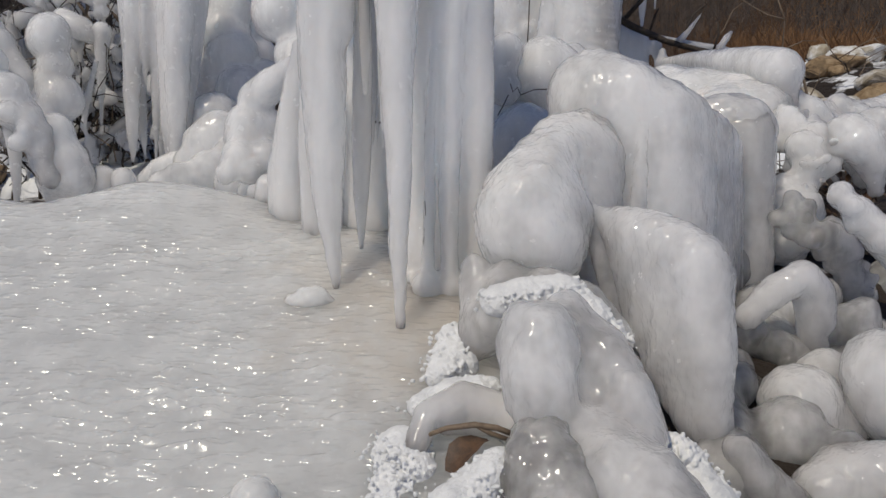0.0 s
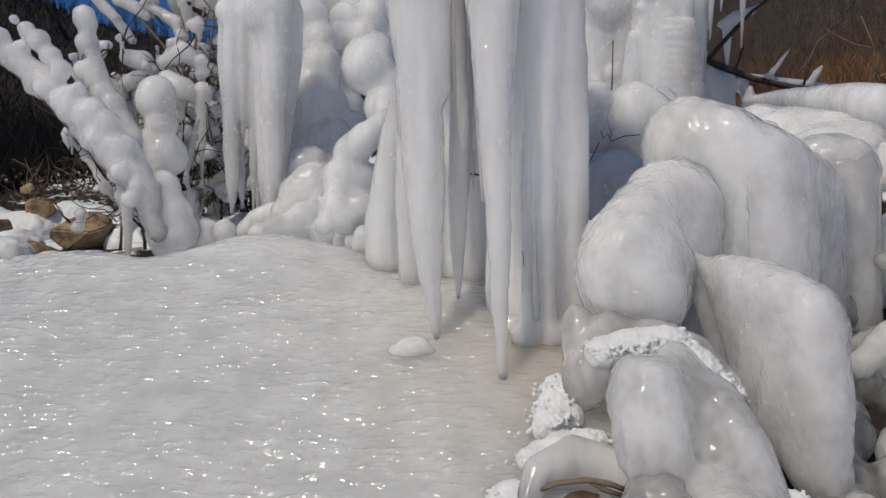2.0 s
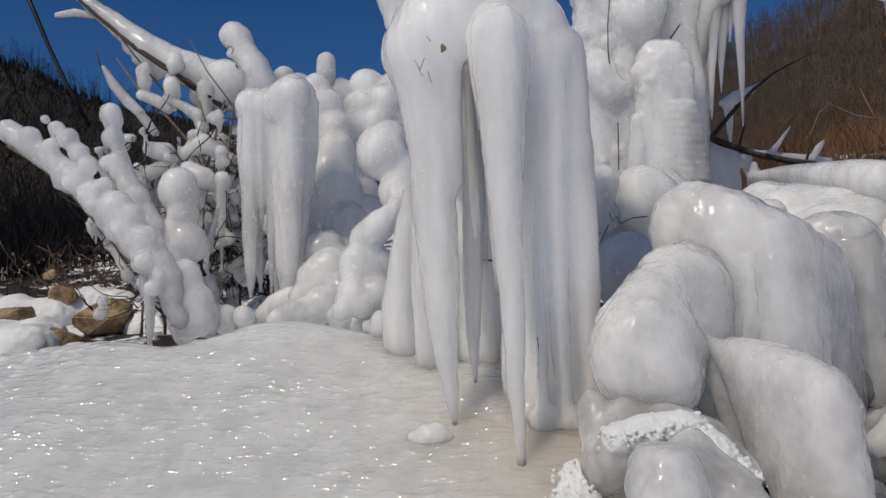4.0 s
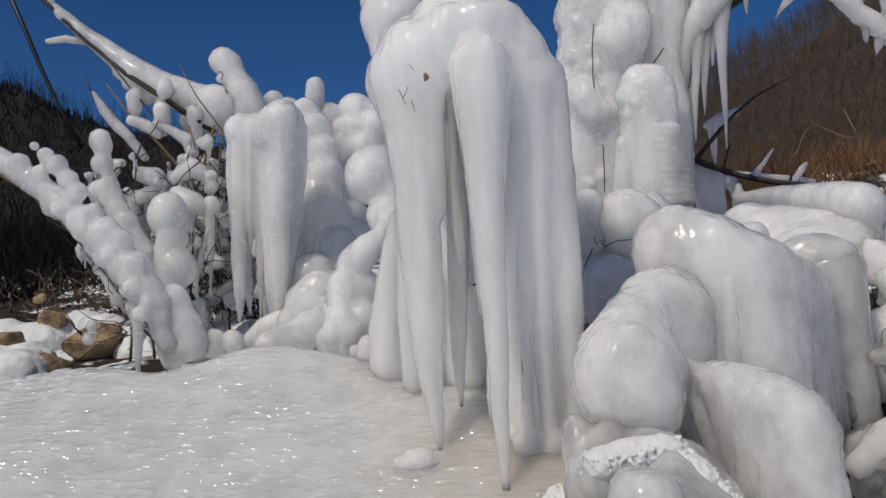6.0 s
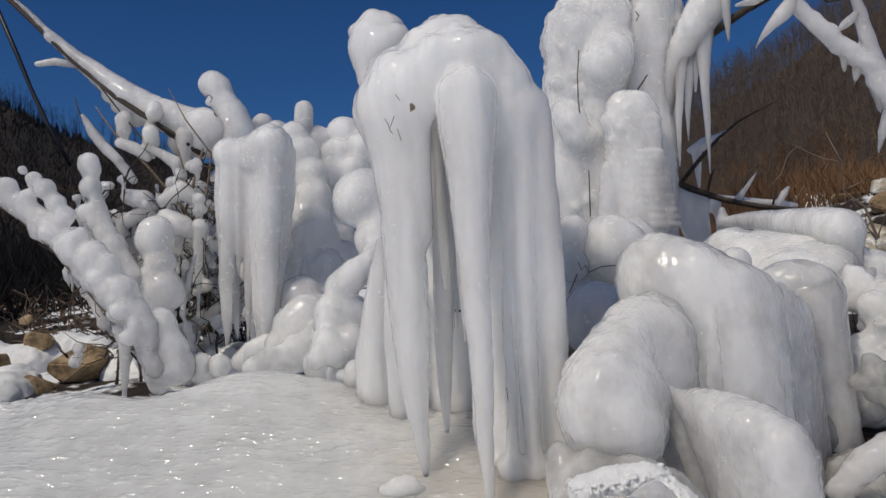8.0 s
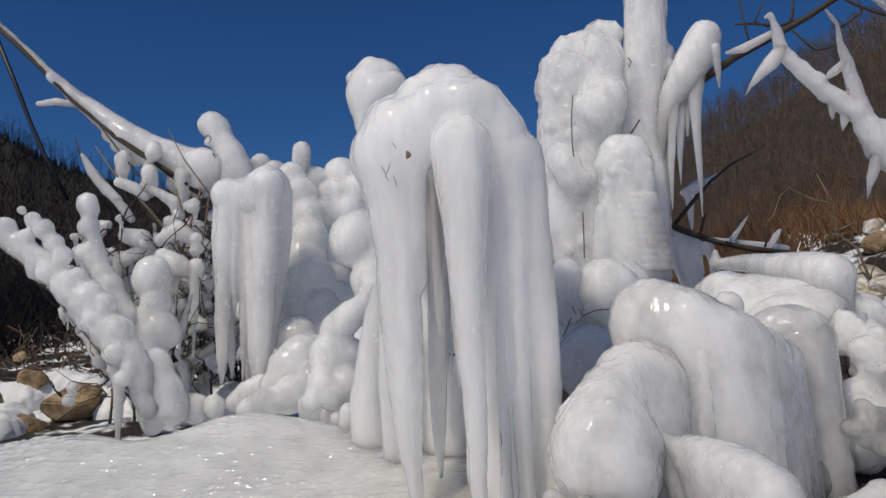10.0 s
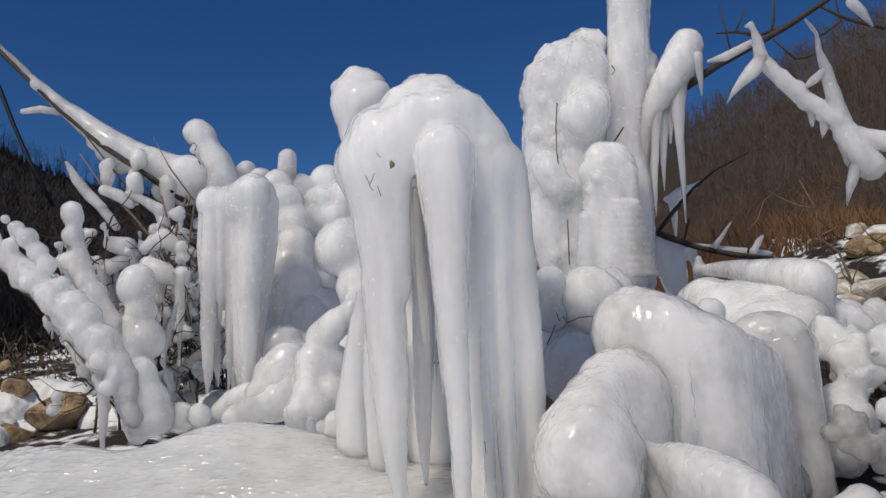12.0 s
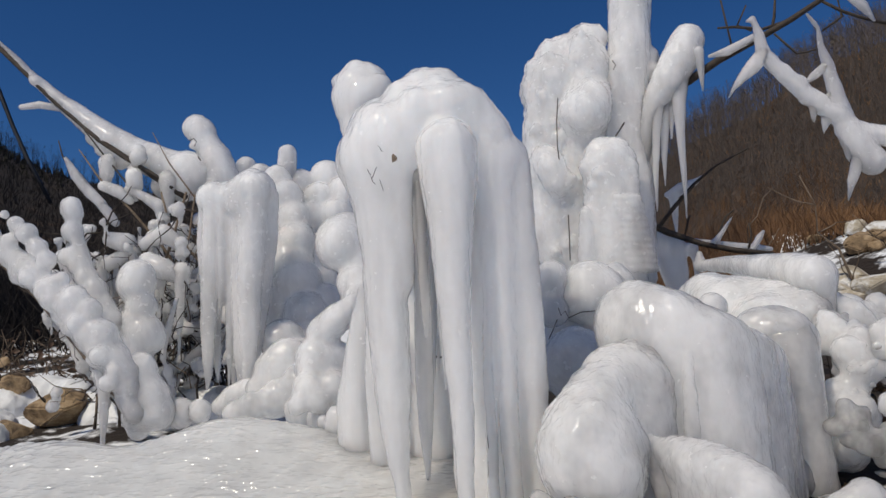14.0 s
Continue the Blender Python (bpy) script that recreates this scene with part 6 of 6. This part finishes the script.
    part("bump", f.mesh("bump", FROST, 0.005, ((0.004, 0.02),)), top)


build_crust()


# ---- cable, far bank and woods ----
def build_cable():
    ob = new("cable", tube("cable", [(-11.704, 16.000, 9.061, 0.054), (-10.855, 16.000, 7.026, 0.053), (-10.550, 16.000, 6.247, 0.050), (-10.223, 16.000, 5.515, 0.050), (-9.636, 16.000, 4.388, 0.045)], RUBBER, 6))
    tagged(ob, "dark overhead cable running down the sky", "cable")


def build_bank():
    rng = hash_rng(77)
    for i in range(60):
        s = rng.uniform(0.08, 0.24)
        x, y = rng.uniform(2.3, 6.2), rng.uniform(5.2, 7.2)
        at = (x, y, float(ground_height(np.array([[x]]), np.array([[y]]))[0, 0]) + s * 0.25)
        ob = new("boulder", boulder("boulder", PALESTONE if i % 3 else STONE, (s, s * 0.8, s * 0.55), rng))
        ob.matrix_world = pose(*at, rng.uniform(-15, 15), rng.uniform(-15, 15), rng.uniform(0, 360))
        tagged(ob, "pale ochre boulder dusted with snow" if i % 3 else "brown boulder on the snowy bank", "boulder", "boulders of the far bank")
    for i in range(26):
        x, y = 2.0 + 0.16 * i + rng.uniform(-0.2, 0.2), 5.6 + rng.uniform(-0.5, 0.5)
        a = Vector((x, y, float(ground_height(np.array([[x]]), np.array([[y]]))[0, 0])))
        b = a + Vector((rng.uniform(-0.6, 1.3), rng.uniform(-0.4, 0.4), rng.uniform(0.02, 0.35) if i % 5 else 0.9))
        top = thing("fallen_branch", "dry fallen branch on the bank", "branch", "fallen branches")
        k = bent(a, b, rng.uniform(0.007, 0.016), 0.003, rng, 0.12)
        part("stem", tube("stem", k, TWIG if i % 2 else WOOD, 6), top)
        for j in range(4):
            n = Vector(k[rng.randint(1, 4)][:3])
            part("twig", tube("twig", bent(n, n + Vector((rng.uniform(-0.3, 0.4), rng.uniform(-0.2, 0.2), rng.uniform(0, 0.5))), 0.006, 0.002, rng, 0.15, 3), TWIG, 4), top)


def far_places(rng, n, turns, reach):
    turn = np.radians(rng.uniform(*turns, n))
    r = np.exp(rng.uniform(np.log(reach[0]), np.log(reach[1]), n))
    x, y = r * np.sin(turn), r * np.cos(turn)
    return np.stack([x, y, ground_height(x, y)], 1), r


def bare_wood(name, label, n, turns, reach, tall, mat, seed):
    """Far bare trees: leaning trunks with rising limbs and twigs."""
    rng = np.random.default_rng(seed)
    base, r = far_places(rng, n, turns, reach)
    high = rng.uniform(*tall, n) * np.maximum(r, 16) / 60
    lean = rng.normal(0, 0.10, (n, 2)) * high[:, None]
    tip = base + np.concatenate([lean, high[:, None]], 1)
    roots, ends, wide = [base - [0, 0, 0.3]], [tip], [0.022 * high]
    for limb in range(13):
        t = rng.uniform(0.25, 0.95, n)[:, None]
        a = base + (tip - base) * t
        turn = rng.uniform(0, 6.283, n)
        span = (high * rng.uniform(0.15, 0.38, n) * (1.15 - t[:, 0]))[:, None]
        b = a + span * np.stack([np.cos(turn), np.sin(turn), rng.uniform(0.6, 1.5, n)], 1)
        roots.append(a), ends.append(b), wide.append(0.007 * high)
        for twig in range(2):
            u = rng.uniform(0.3, 0.9, n)[:, None]
            c = a + (b - a) * u
            roots.append(c), ends.append(c + span * 0.5 * np.stack([rng.normal(0, 0.7, n), rng.normal(0, 0.7, n), rng.uniform(0.3, 1.2, n)], 1)), wide.append(0.004 * high)
    me = blades(name, np.concatenate(roots), np.concatenate(ends), np.concatenate(wide), mat)
    tagged(new(name, me), label, "trees", kind="stuff")


def dry_grass(name, label, n, turns, reach, tall, mat, seed):
    rng = np.random.default_rng(seed)
    base, r = far_places(rng, n, turns, reach)
    high = rng.uniform(*tall, n) * (0.5 + 0.5 * rng.random(n))
    tip = base + np.stack([rng.normal(0, 0.45, n) * high, rng.normal(0, 0.45, n) * high, high], 1)
    tagged(new(name, blades(name, base - [0, 0, 0.05], tip, 0.012 + 0.0012 * r, mat)), label, "scrub", kind="stuff")


def evergreen_wood(name, label, n, turns, reach, mat, seed):
    """Dark far pines: each a cloud of drooping needle clumps."""
    rng = np.random.default_rng(seed)
    base, r = far_places(rng, n, turns, reach)
    high = rng.uniform(0.35, 0.8, n)
    roots, ends, wide = [base - [0, 0, 0.3]], [base + np.stack([0 * high, 0 * high, high], 1)], [0.04 * high]
    for k in range(26):
        t = rng.uniform(0.25, 1.0, n)
        turn = rng.uniform(0, 6.283, n)
        span = high * 0.30 * (1.12 - t) * rng.uniform(0.6, 1.2, n)
        a = base + np.stack([0 * t, 0 * t, t * high], 1)
        b = a + np.stack([np.cos(turn) * span, np.sin(turn) * span, -0.1 * span + 0.08 * high], 1)
        roots.append(a), ends.append(b), wide.append(0.22 * high * (1.15 - t))
    tagged(new(name, blades(name, np.concatenate(roots), np.concatenate(ends), np.concatenate(wide), mat)), label, "trees", kind="stuff")


PALESTONE = speckled("ochre_stone", 0.2, 0.9, ((0.3, (0.26, 0.21, 0.15)), (0.48, (0.45, 0.39, 0.30)), (0.58, (0.78, 0.77, 0.75))), 0.7, 0.02)
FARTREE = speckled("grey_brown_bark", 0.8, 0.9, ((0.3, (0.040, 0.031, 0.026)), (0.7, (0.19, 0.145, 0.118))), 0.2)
# bark again, with the far slope's shade put into its colour
SHADEBARK = speckled("shade_toned_bark", 0.8, 0.9, ((0.3, (0.010, 0.008, 0.007)), (0.7, (0.034, 0.026, 0.022))), 0.2)
STRAW = speckled("rusty_dry_grass", 1.6, 0.9, ((0.32, (0.060, 0.034, 0.020)), (0.50, (0.17, 0.086, 0.040)), (0.66, (0.31, 0.165, 0.072))), 0.2)
NEEDLE = speckled("dark_needles", 1.5, 0.9, ((0.3, (0.012, 0.013, 0.009)), (0.7, (0.04, 0.035, 0.022))), 0.2)
build_cable()
build_bank()
bare_wood("bare_woods", "bare grey-brown trees covering the far slope", 7500, (6, 40), (18, 74), (1.5, 3.8), FARTREE, 4)
dry_grass("dry_scrub", "rusty dry grass and brush on the slope", 52000, (5, 50), (7.6, 60), (0.12, 0.42), STRAW, 6)
bare_wood("bare_woods", "bare trees on the far slope, its shade put into their dark colour", 3000, (-56, 6), (20, 74), (1.0, 2.4), SHADEBARK, 9)
evergreen_wood("evergreen_woods", "dark evergreen trees on the far slope", 900, (-62, -30), (50, 74), NEEDLE, 12)
dry_grass("dry_scrub", "tall rusty thicket at the foot of the slope", 16000, (13, 24), (15, 34), (0.5, 1.3), STRAW, 16)
# the brush is coloured dark to stand for shade on this slope
dry_grass("dry_scrub", "dry brush along the foot of the slope, darkened to hold its shade", 42000, (-58, 5), (7.5, 60), (0.25, 0.8), SHADEBARK, 14)
